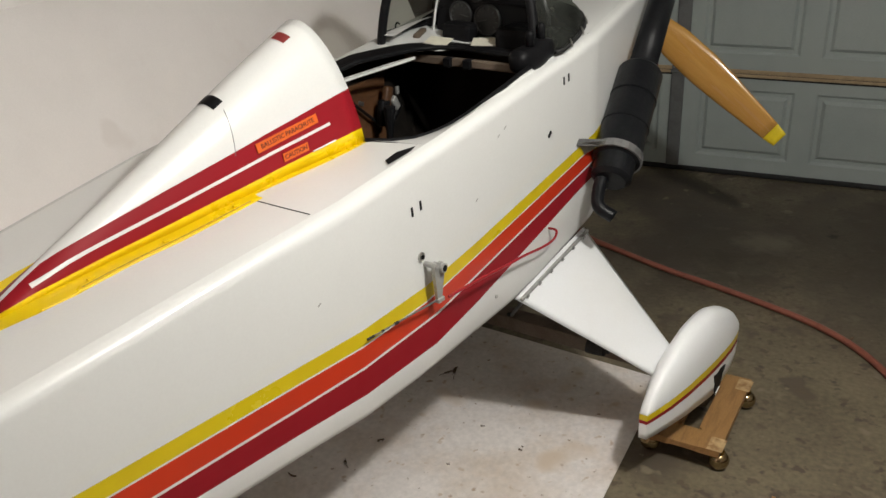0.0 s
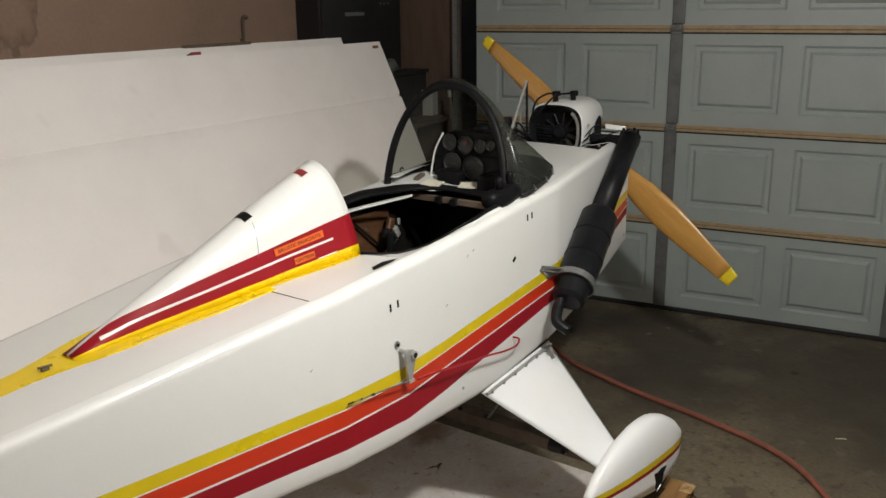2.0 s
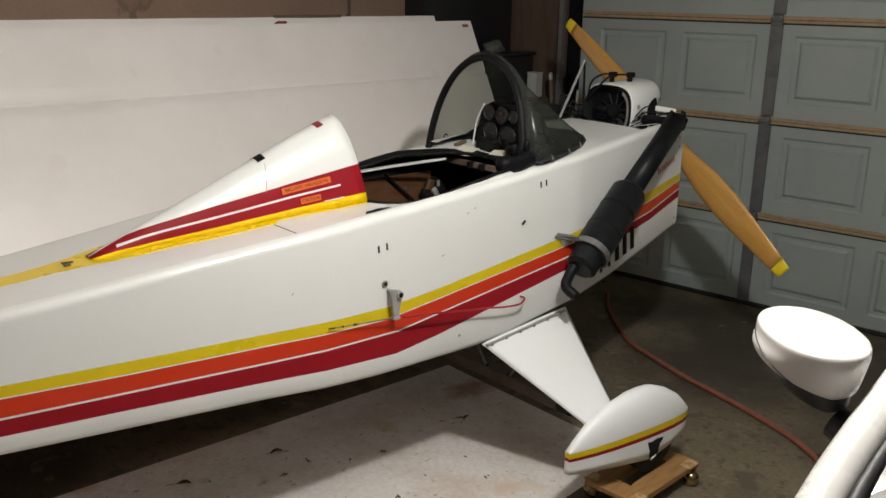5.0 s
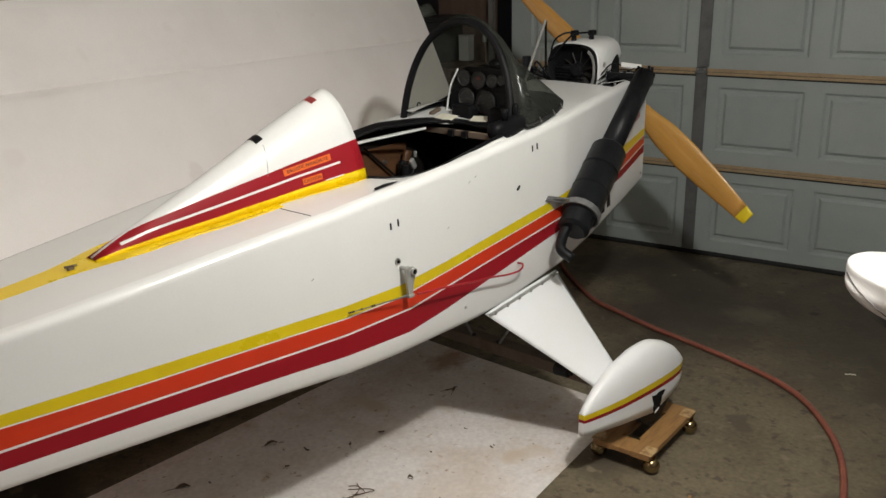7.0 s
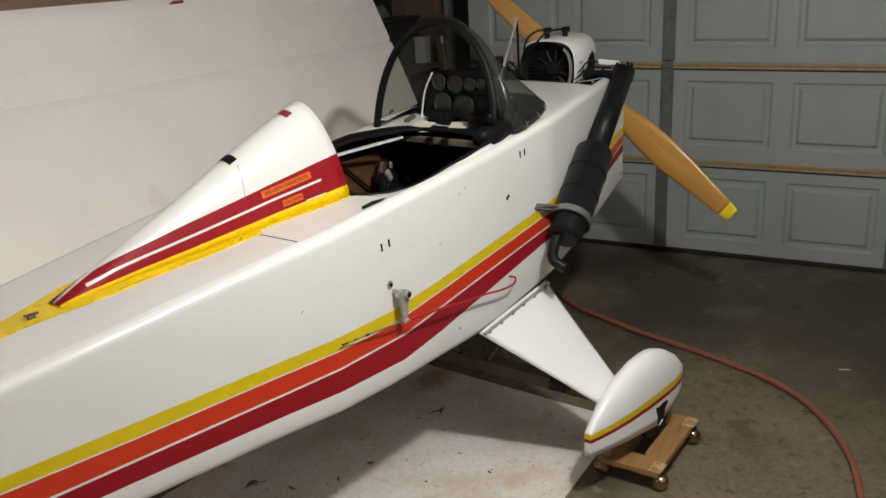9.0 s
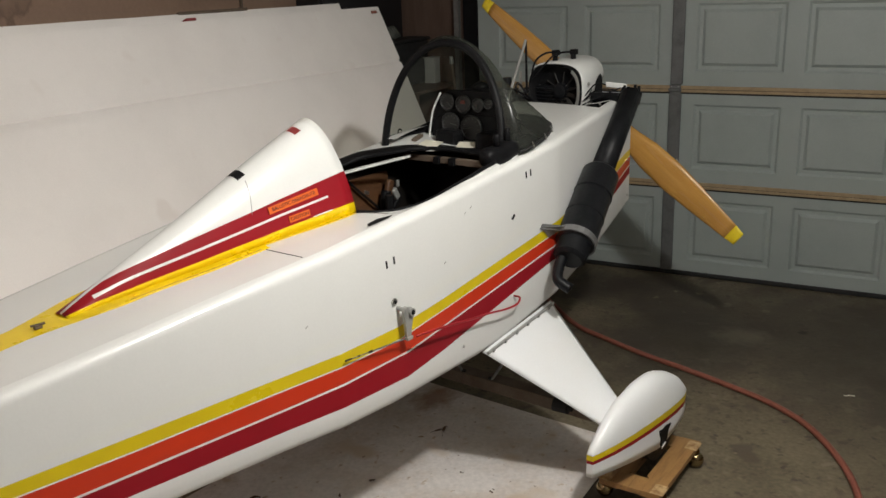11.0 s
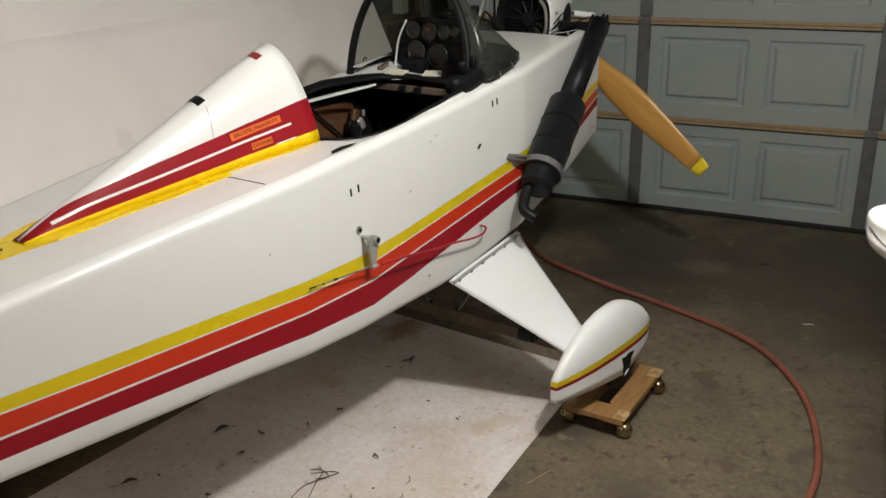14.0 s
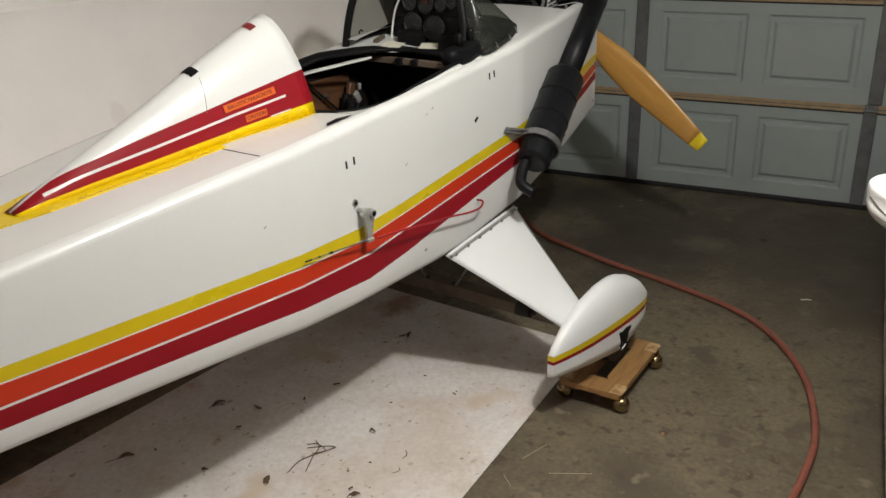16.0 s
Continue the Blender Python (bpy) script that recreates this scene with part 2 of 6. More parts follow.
add_blotch(CLOTH, 1.45, -0.30, 0.22, 0.12, (0.56, 0.45, 0.35), 0.30)
# wide darker patch of concrete at the far right
add_blotch(CONCRETE, 1.7, -1.0, 1.1, 1.0, (0.066, 0.054, 0.040), 0.7)


def glass(name, tint, rough, dust):
    """A thin clear sheet: tinted see-through with a little dust and the gloss of its surface."""
    m = bpy.data.materials.new(name)
    m.use_nodes = True
    nt = m.node_tree
    nt.nodes.remove(nt.nodes["Principled BSDF"])
    see = node(nt, "ShaderNodeBsdfTransparent", Color=(*tint, 1))
    haze = node(nt, "ShaderNodeBsdfDiffuse", Color=(0.36, 0.38, 0.33, 1))
    tc = nt.nodes.new("ShaderNodeTexCoord")
    fine = node(nt, "ShaderNodeTexNoise", Scale=9.0, Detail=6.0, Roughness=0.7)
    nt.links.new(tc.outputs["Object"], fine.inputs["Vector"])
    amount = node(nt, "ShaderNodeMapRange", From_Min=0.3, From_Max=0.75, To_Min=dust * 0.6, To_Max=dust * 1.6)
    nt.links.new(fine.outputs[0], amount.inputs[0])
    dusty = nt.nodes.new("ShaderNodeMixShader")
    nt.links.new(amount.outputs[0], dusty.inputs[0])
    nt.links.new(see.outputs[0], dusty.inputs[1])
    nt.links.new(haze.outputs[0], dusty.inputs[2])
    gloss = node(nt, "ShaderNodeBsdfGlossy", Color=(0.32, 0.32, 0.32, 1), Roughness=rough)
    lw = node(nt, "ShaderNodeLayerWeight", Blend=0.5)
    power = node(nt, "ShaderNodeMath")
    power.operation = "POWER"
    power.inputs[1].default_value = 4.0
    nt.links.new(lw.outputs["Facing"], power.inputs[0])
    fac = node(nt, "ShaderNodeMapRange", To_Min=0.03, To_Max=0.30)
    nt.links.new(power.outputs[0], fac.inputs[0])
    mix = nt.nodes.new("ShaderNodeMixShader")
    nt.links.new(fac.outputs[0], mix.inputs[0])
    nt.links.new(dusty.outputs[0], mix.inputs[1])
    nt.links.new(gloss.outputs[0], mix.inputs[2])
    nt.links.new(mix.outputs[0], nt.nodes["Material Output"].inputs[0])
    return m


SMOKE = glass("smoked_acrylic", (0.48, 0.50, 0.46), 0.2, 0.06)
CLEAR = glass("clear_plastic", (0.8, 0.8, 0.8), 0.15, 0.30)

# ---- building helpers ----


def part(name, bm, mat, parent=None, label="", smooth=False, m=None):
    """Links a bmesh as one mesh object."""
    me = bpy.data.meshes.new(name)
    bmesh.ops.recalc_face_normals(bm, faces=bm.faces)
    for f in bm.faces:
        f.smooth = smooth
    bm.to_mesh(me)
    bm.free()
    for x in (mat if isinstance(mat, (list, tuple)) else [mat]):
        me.materials.append(x)
    ob = new(name, me)
    if parent:
        ob.parent = parent
    if m is not None:
        ob.matrix_basis = m
    if label:
        ob["label"] = label
    return ob


def sharp(ob, degrees=35):
    """Smooth shading with the edges above that angle kept sharp."""
    me = ob.data
    me.shade_smooth()
    me.set_sharp_from_angle(angle=radians(degrees))
    return ob


def thing(name, label, category, m=None, group="", kind=""):
    ob = new(name)
    if m is not None:
        ob.matrix_basis = m
    return tagged(ob, label, category, group, kind)


def box(bm, x0, x1, y0, y1, z0, z1, bevel=0.0, m=None):
    r = bmesh.ops.create_cube(bm, size=1.0)
    vs = r["verts"]
    bmesh.ops.scale(bm, vec=(x1 - x0, y1 - y0, z1 - z0), verts=vs)
    bmesh.ops.translate(bm, vec=((x0 + x1) / 2, (y0 + y1) / 2, (z0 + z1) / 2), verts=vs)
    if bevel:
        es = list({e for v in vs for e in v.link_edges})
        out = bmesh.ops.bevel(bm, geom=es, offset=bevel, segments=2, affect="EDGES", profile=0.5)
        vs = list({v for f in out["faces"] for v in f.verts} | {v for v in vs if v.is_valid})
    if m is not None:
        bmesh.ops.transform(bm, matrix=m, verts=vs)
    return vs


def boxed(x0, x1, y0, y1, z0, z1, bevel=0.0, m=None):
    bm = bmesh.new()
    box(bm, x0, x1, y0, y1, z0, z1, bevel, m)
    return bm


def tube_into(bm, points, radii, n=12, cap=True):
    """A tube along the points, with a radius at each."""
    pts = [Vector(p) for p in points]
    if not isinstance(radii, (list, tuple)):
        radii = [radii] * len(pts)
    rings, side = [], None
    for i, p in enumerate(pts):
        a, b = pts[max(0, i - 1)], pts[min(len(pts) - 1, i + 1)]
        t = (b - a).normalized()
        if side is None:
            side = t.orthogonal().normalized()
        side = (side - t * side.dot(t)).normalized()
        up = t.cross(side)
        rings.append([bm.verts.new(p + (side * math.cos(k * math.tau / n) + up * math.sin(k * math.tau / n)) * radii[i]) for k in range(n)])
    for r0, r1 in zip(rings, rings[1:]):
        for k in range(n):
            bm.faces.new((r0[k], r0[(k + 1) % n], r1[(k + 1) % n], r1[k]))
    if cap:
        bm.faces.new(rings[0][::-1])
        bm.faces.new(rings[-1])
    return bm


def tube(points, radii, n=12, cap=True):
    return tube_into(bmesh.new(), points, radii, n, cap)


def curve_points(points, steps=8):
    """A smooth line through the points."""
    p = [Vector(q) for q in points]
    p = [p[0] * 2 - p[1]] + p + [p[-1] * 2 - p[-2]]
    out = []
    for i in range(1, len(p) - 2):
        for k in range(steps):
            t = k / steps
            a, b, c, d = p[i - 1], p[i], p[i + 1], p[i + 2]
            out.append(0.5 * ((2 * b) + (c - a) * t + (2 * a - 5 * b + 4 * c - d) * t * t + (3 * b - a - 3 * c + d) * t ** 3))
    out.append(p[-2])
    return out


def table(rows, u):
    """Linear reading of a small table of (u, value)."""
    return float(np.interp(u, [r[0] for r in rows], [r[1] for r in rows]))


def loft(bm, rings, closed=False, mats=None):
    """Faces between rows of points. mats(i, j): the material of a face."""
    rows = [[bm.verts.new(p) for p in ring] for ring in rings]
    n = len(rows[0])
    for i in range(len(rows) - 1):
        for j in range(n if closed else n - 1):
            k = (j + 1) % n
            try:
                f = bm.faces.new((rows[i][j], rows[i][k], rows[i + 1][k], rows[i + 1][j]))
            except ValueError:
                continue
            if mats:
                f.material_index = mats(i, j)
    return rows


def words(name, text, size, mat, m, parent, label=""):
    cu = bpy.data.curves.new(name, "FONT")
    cu.body, cu.size, cu.align_x, cu.align_y, cu.extrude = text, size, "CENTER", "CENTER", 0.0004
    tmp = bpy.data.objects.new(name, cu)
    scene.collection.objects.link(tmp)
    bpy.context.view_layer.update()
    me = bpy.data.meshes.new_from_object(tmp)
    bpy.data.objects.remove(tmp)
    me.materials.clear()
    me.materials.append(mat)
    ob = new(name, me)
    ob.parent, ob.matrix_basis = parent, m
    if label:
        ob["label"] = label
    return ob


# ---- the garage ----
# G: along the garage door, outwards, up
GARAGE = pose(1.351, 4.59, 0, 0, 0, -25.05)
X0, X1, Y0, CEIL = -1.87, 4.4, -7.6, 2.46   # side walls, back wall, ceiling


def build_garage():
    bm = boxed(X0 - 0.12, X1 + 0.12, Y0 - 0.12, 1.2, -0.15, 0.0)
    tagged(part("floor", bm, CONCRETE, m=GARAGE), "stained brown-grey concrete garage floor", "floor", kind="structure")
    tagged(part("ceiling", boxed(X0 - 0.12, X1 + 0.12, Y0 - 0.12, 0.18, CEIL, CEIL + 0.12), CEILING, m=GARAGE), "plain white garage ceiling", "ceiling", kind="structure")
    tagged(part("wall_west", boxed(X0 - 0.12, X0, Y0, 0.18, 0, CEIL), WALL_BROWN, m=GARAGE), "brown painted garage side wall", "wall", kind="structure")
    tagged(part("wall_east", boxed(X1, X1 + 0.12, Y0, 0.18, 0, CEIL), PLASTER, m=GARAGE), "pale plaster side wall", "wall", kind="structure")
    tagged(part("wall_south", boxed(X0, X1, Y0 - 0.12, Y0, 0, CEIL), PLASTER, m=GARAGE), "pale plaster back wall", "wall", kind="structure")
    bm = bmesh.new()
    box(bm, X0, -1.30, 0.02, 0.18, 0, CEIL)
    box(bm, -1.30, 3.78, 0.02, 0.18, 2.17, CEIL)
    box(bm, 3.78, X1, 0.02, 0.18, 0, CEIL)
    tagged(part("wall_north", bm, WALL_DARK, m=GARAGE), "dark brown wall round the garage door opening", "wall", kind="structure")


def panel_frame(bm, x0, x1, z0, z1, y):
    """An embossed panel: a sunk groove round a raised field, facing inwards (-y)."""
    steps = ((0.0, 0.0), (0.012, 0.010), (0.030, 0.010), (0.046, -0.003))
    loops = []
    for inset, depth in steps:
        loops.append([bm.verts.new((x, y + depth, z)) for x, z in
                      ((x0 + inset, z0 + inset), (x1 - inset, z0 + inset), (x1 - inset, z1 - inset), (x0 + inset, z1 - inset))])
    for a, b in zip(loops, loops[1:]):
        for k in range(4):
            bm.faces.new((a[k], a[(k + 1) % 4], b[(k + 1) % 4], b[k]))
    bm.faces.new(loops[-1])
    return loops[0]


def build_door():
    door = thing("door_1", "closed white steel sectional garage door with embossed panels", "garage door", GARAGE, kind="structure")
    left, right, rise = -1.20, 3.68, 0.537
    struts = [left + 0.03, 0.0, 1.21, 2.42, right - 0.03]
    for s in range(4):
        z0, z1 = 0.011 + s * rise, 0.011 + (s + 1) * rise - 0.006
        lean = (-0.008, 0.005, 0.009, 0.014)[s]      # the uprights wander a little from section to section
        bm = bmesh.new()
        # front sheet as a grid of rows and columns round the embossed panels
        xs, cells = [left], []
        for a, b in zip(struts, struts[1:]):
            w = (b - a - 0.30) / 2
            for k in range(2):
                xa = a + 0.105 + k * (w + 0.10)
                cells.append((xa, xa + w))
        cols = [left] + [v for c in cells for v in c] + [right]
        rows = [z0, z0 + 0.085, z1 - 0.088, z1]
        for i in range(len(cols) - 1):
            for j in range(3):
                a, b, c, d = cols[i], cols[i + 1], rows[j], rows[j + 1]
                if j == 1 and i % 2 == 1:
                    panel_frame(bm, a, b, c, d, 0.0)
                else:
                    bm.faces.new([bm.verts.new(p) for p in ((a, 0, c), (b, 0, c), (b, 0, d), (a, 0, d))])
        bmesh.ops.remove_doubles(bm, verts=bm.verts, dist=0.0005)
        box(bm, left, right, 0.016, 0.045, z0, z1)
        part("door_section", bm, DOOR, door)
        # tan folded edge with its groove, and a black strip painting the shade under it
        edge = boxed(left + 0.01, right - 0.01, -0.007, 0.014, z1 - 0.005, z1 + 0.014, 0.003)
        box(edge, left + 0.01, right - 0.01, -0.006, 0.014, z1 - 0.023, z1 - 0.0075, 0.003)
        part("section_edge", edge, DOOR_EDGE, door, "tan folded section edge")
        part("edge_groove", boxed(left + 0.01, right - 0.01, -0.0035, 0.010, z1 - 0.008, z1 - 0.0045), BEAM, door, "brown groove in the edge")
        part("edge_shade", boxed(left + 0.005, right - 0.005, -0.003, 0.012, z1 - 0.031, z1 - 0.0225), SEAL_AND_SHADE, door, "black strip painting the shade under the edge")
        for x in struts[1:]:
            x += lean
            bm = boxed(x - 0.033, x + 0.033, -0.018, 0.002, z0 + 0.016, z1 - 0.032, 0.004)
            part("strut", bm, STRUT, door, "dull grey steel upright")
            if s < 3:
                hb = boxed(x - 0.030, x + 0.030, -0.024, -0.012, z1 - 0.036, z1 + 0.02, 0.003)
                tube_into(hb, [(x - 0.034, -0.026, z1 - 0.008), (x + 0.034, -0.026, z1 - 0.008)], 0.009, 10)
                hinge = part("hinge", hb, STRUT, door, "grey steel hinge")
                for dx in (-0.019, 0.019):
                    part("screw", tube([(x + dx, -0.024, z1 + 0.011), (x + dx, -0.027, z1 + 0.011)], 0.0045, 8), ZINC, hinge)
    part("bottom_seal", boxed(left, right, -0.012, 0.03, 0.0, 0.026, 0.006), SEAL_AND_SHADE, door, "black rubber bottom seal")
    # jamb and track beside the door
    tagged(part("jamb", boxed(-1.298, -1.205, -0.004, 0.10, 0, 2.17), BLACK, m=GARAGE), "dark door jamb", "door jamb", kind="structure")
    tr = thing("door_track", "galvanised vertical garage door track", "door track", GARAGE)
    bm = bmesh.new()
    box(bm, -1.335, -1.329, -0.055, 0.015, 0.05, 2.2)
    box(bm, -1.335, -1.305, -0.058, -0.052, 0.05, 2.2)
    box(bm, -1.308, -1.302, -0.058, -0.030, 0.05, 2.2)
    part("rail", bm, ZINC, tr)
    for z in (0.3, 0.9, 1.5, 2.05):
        part("bracket", boxed(-1.345, -1.335, -0.04, 0.02, z, z + 0.09, 0.002), ZINC, tr)


build_garage()
build_door()

# ---- the aircraft ----
# P: u forwards along the fuselage, v to its right, z up
PLANE = pose(-1.1133, 0.7578, 0, 0, 0, 55.76)


def P(u, v, z):
    return Vector((u, -v, z))


aircraft = thing("aircraft", "small white single-seat aircraft without wings, yellow orange and dark red stripes", "aircraft", PLANE)

WIDE = [(-1.9, 0.02), (0.44, 0.261), (1.35, 0.363), (2.45, 0.363), (2.7, 0.330), (2.96, 0.290), (3.24, 0.245), (3.3, 0.243)]
LOW = [(-1.9, 0.72), (0.43, 0.622), (0.8, 0.605), (1.16, 0.589), (1.55, 0.563), (1.95, 0.557), (2.1, 0.565), (2.41, 0.610), (2.7, 0.653), (2.96, 0.700), (3.24, 0.757)]
# the hull's rounded upper edge, and the deck between cone, cockpit rim and nose
TOP = [(-1.9, 0.86), (0.0, 0.940), (0.63, 0.995), (0.87, 1.019), (1.0, 1.033), (1.15, 1.048), (1.30, 1.062), (1.42, 1.073), (1.55, 1.083), (1.67, 1.092), (1.8, 1.103), (1.94, 1.115),
       (2.07, 1.128), (2.2, 1.141), (2.35, 1.157), (2.5, 1.172), (2.65, 1.186), (2.8, 1.197), (3.0, 1.211), (3.24, 1.222)]
DECK = [(-1.9, 0.86), (0.0, 0.940), (0.63, 0.993), (0.87, 1.018), (1.15, 1.038), (1.42, 1.063), (1.64, 1.073), (1.72, 1.0745), (1.8, 1.083), (1.87, 1.098), (1.94, 1.115), (2.0, 1.128),
        (2.07, 1.141), (2.18, 1.153), (2.3, 1.163), (2.5, 1.178), (2.75, 1.190), (3.0, 1.212), (3.24, 1.222)]
RBOT = [(-1.9, 0.765), (0.44, 0.678), (0.775, 0.667), (1.167, 0.651), (1.61, 0.627), (1.785, 0.648), (2.36, 0.744), (3.0, 0.832), (3.27, 0.891)]
OBOT = [(-1.9, 0.79), (0.44, 0.723), (0.775, 0.716), (1.167, 0.708), (1.62, 0.702), (1.785, 0.722), (2.36, 0.793), (3.0, 0.867), (3.27, 0.928)]
YBOT = [(-1.9, 0.815), (0.44, 0.777), (0.775, 0.766), (1.167, 0.760), (1.58, 0.751), (1.785, 0.773), (2.36, 0.840), (3.0, 0.915), (3.27, 0.966)]
YTOP = [(-1.9, 0.83), (0.44, 0.808), (0.775, 0.802), (1.167, 0.796), (1.58, 0.790), (1.785, 0.808), (2.36, 0.877), (3.0, 0.957), (3.27, 0.996)]
SPINE = [(-1.9, 0.008), (0.4, 0.016), (0.738, 0.024), (1.0, 0.041), (1.323, 0.083), (1.643, 0.1225), (1.675, 0.125)]   # half width
FLANGE = [(-1.9, 0.004), (0.4, 0.012), (0.70, 0.020), (0.783, 0.034), (0.842, 0.046), (0.907, 0.052), (1.053, 0.047), (1.127, 0.048), (1.267, 0.042), (1.318, 0.039), (1.325, 0.012), (1.42, 0.019), (1.5, 0.020), (1.58, 0.016), (1.645, 0.008)]
MID = [(-1.9, 0.01), (0.4, 0.040), (1.3, 0.045), (2.4, 0.045), (3.25, 0.0)]                            # the hull's middle
OPEN = [(1.645, 0.172), (1.665, 0.225), (1.70, 0.262), (1.76, 0.288), (1.85, 0.308), (2.0, 0.328), (2.12, 0.331), (2.32, 0.30), (2.44, 0.25)]
OPEN_FAR = [(1.645, 0.172), (1.68, 0.24), (1.75, 0.285), (1.80, 0.290), (1.965, 0.255), (2.10, 0.212), (2.211, 0.172), (2.25, 0.12), (2.265, 0.05), (2.44, 0.04)]
CONE_TIP, CONE_END, CONE_BACK, OPEN_END, NOSE = 0.80, 1.645, 1.648, 2.44, 3.25


def mid(u):
    return table(MID, u)


def across(u, v, s):
    """v on the right side (s 1), or its mirror about the middle (s -1)."""
    return v if s > 0 else 2 * mid(u) - v


def deck_z(u):
    return table(DECK, u) + 0.004


def deck_at(u, v):
    """The deck's height beside the cone, from its foot to the hull's edge."""
    e = table(WIDE, u) - 0.03
    q = mid(u) + table(SPINE, u) + table(FLANGE, u)
    f = min(1.0, max(0.0, (v - q) / (e - q)))
    return deck_z(u) * (1 - f) + (table(TOP, u) + 0.004) * f


def side_row(u, s):
    """The side of the hull from the keel to the deck's edge; s is 1 on the right, -1 on the left."""
    w, lo, top = table(WIDE, u), table(LOW, u), table(TOP, u)
    rb, ob, yb, yt = table(RBOT, u), table(OBOT, u), table(YBOT, u), table(YTOP, u)
    k = min(1.0, w / 0.1)
    return [P(u, across(u, v, s), z) for v, z in (
        (mid(u), lo), (w - 0.022 * k, lo), (w - 0.006 * k, lo + 0.007), (w, lo + 0.022), (w, rb), (w, ob - 0.003), (w, ob + 0.003), (w, yb - 0.002), (w, yb + 0.002), (w, yt),
        (w, top - 0.026), (w, top - 0.019), (w - 0.0018 * k, top - 0.011), (w - 0.006 * k, top - 0.0045), (w - 0.013 * k, top + 0.0005), (w - 0.020 * k, top + 0.0022), (w - 0.030 * k, top + 0.004))]


def stations(a, b, step=0.05, extra=()):
    n = max(2, round((b - a) / step))
    us = {round(a + (b - a) * i / n, 4) for i in range(n + 1)}
    us |= {round(x, 4) for x in extra if a < x < b}
    return sorted(us)


def build_hull():
    kinks = [x for t in (WIDE, LOW, TOP, RBOT, OBOT, YBOT, YTOP) for x, _ in t]
    us = stations(-1.9, NOSE, 0.06, kinks)
    bm = bmesh.new()
    order = {4: 3, 5: 0, 6: 2, 7: 0, 8: 1}
    for s in (1, -1):
        loft(bm, [side_row(u, s) for u in us], mats=lambda i, j: order.get(j, 0))
    # nose and tail ends
    for u in (us[0], us[-1]):
        ring = side_row(u, 1) + side_row(u, -1)[::-1]
        bm.faces.new([bm.verts.new(p) for p in ring])
    bmesh.ops.remove_doubles(bm, verts=bm.verts, dist=0.0004)
    sharp(part("hull", bm, [PAINT, YELLOW, ORANGE, RED], aircraft, "white hull with yellow, orange and dark red stripes"), 50)
    # deck: the edge strip, the yellow spine, and the open cockpit
    bm = bmesh.new()
    for s in (1, -1):
        rows = []
        for u in stations(-1.9, CONE_END, 0.06, [x for x, _ in TOP + DECK + SPINE + WIDE + FLANGE]):
            e = max(table(WIDE, u) - 0.03 * min(1, table(WIDE, u) / 0.1), 0.003)
            q = min(mid(u) + table(SPINE, u) + table(FLANGE, u), e * 0.95)
            rows.append([P(u, across(u, v, s), deck_at(u, v) if u > -1 else deck_z(u)) for v in (e, max(e - 0.01, (e + q) / 2), q, mid(u))])
        loft(bm, rows, mats=lambda i, j: 1 if j == 2 else 0)
        rows = []
        for u in stations(CONE_END, OPEN_END, 0.03, [x for x, _ in OPEN + DECK + TOP]):
            o = table(OPEN if s > 0 else OPEN_FAR, u)
            e = table(WIDE, u) - 0.03
            lip = deck_z(u) + 0.002 if s > 0 else min(deck_z(u) + 0.002, 1.138)
            o = min(o, e - 0.001)
            top = table(TOP, u) + 0.004
            rows.append([P(u, across(u, v, s), z) for v, z in ((e, top), (e * 0.6 + o * 0.4, top * 0.6 + lip * 0.4), (o, lip), (o, lip - (0.014 if s > 0 else 0.004)))])
        loft(bm, rows)
        rows = []
        for u in stations(OPEN_END, 2.93, 0.05):
            e = table(WIDE, u) - 0.03
            c = mid(u)
            top = table(TOP, u) + 0.004
            rows.append([P(u, across(u, v, s), z) for v, z in ((e, top), (c + (e - c) * 0.75, (top + deck_z(u)) / 2 + 0.003), (c + (e - c) * 0.4, deck_z(u) + 0.005), (c, deck_z(u) + 0.006))])
        loft(bm, rows)
    bmesh.ops.remove_doubles(bm, verts=bm.verts, dist=0.0004)
    sharp(part("deck", bm, [PAINT, CONE_YELLOW], aircraft, "white top deck with a yellow spine"), 40)
    part("engine_bay", boxed(2.93, NOSE - 0.02, -0.19, 0.15, 1.10, 1.19), BLACK, aircraft, "dark open engine bay")
    # deck seam beside the cone
    part("deck_seam", tube([P(u, v, deck_at(u, v) + 0.0006) for u, v in ((1.303, 0.168), (1.295, 0.24), (1.287, 0.318))], 0.0011, 6), BLACK, aircraft)
    part("trim_bead", tube([P(u, mid(u) + table(SPINE, u) + table(FLANGE, u) - 0.002, deck_z(u) + 0.001) for u in stations(0.85, 1.318, 0.05)], 0.0022, 6), CONE_YELLOW, aircraft)
    part("flange_seam", tube([P(u, mid(u) + table(SPINE, u) + table(FLANGE, u) * 0.70, deck_z(u) + 0.0001) for u in stations(0.93, 1.30, 0.05)], 0.0008, 6), PLY, aircraft, "dark seam line")
    for u in (0.955, 1.11, 1.27):
        part("seam_clip", boxed(-0.008, 0.008, -0.003, 0.003, 0, 0.004, 0.001, Matrix.Translation(P(u, mid(u) + table(SPINE, u) + table(FLANGE, u) * 0.5, deck_z(u)))), CONE_YELLOW, aircraft)


CONE_LEAN = 0.199


def cone_high(u):
    f = max(0.0, (u - CONE_TIP) / (CONE_BACK - CONE_TIP))
    return 0.006 + 0.268 * f ** 0.96


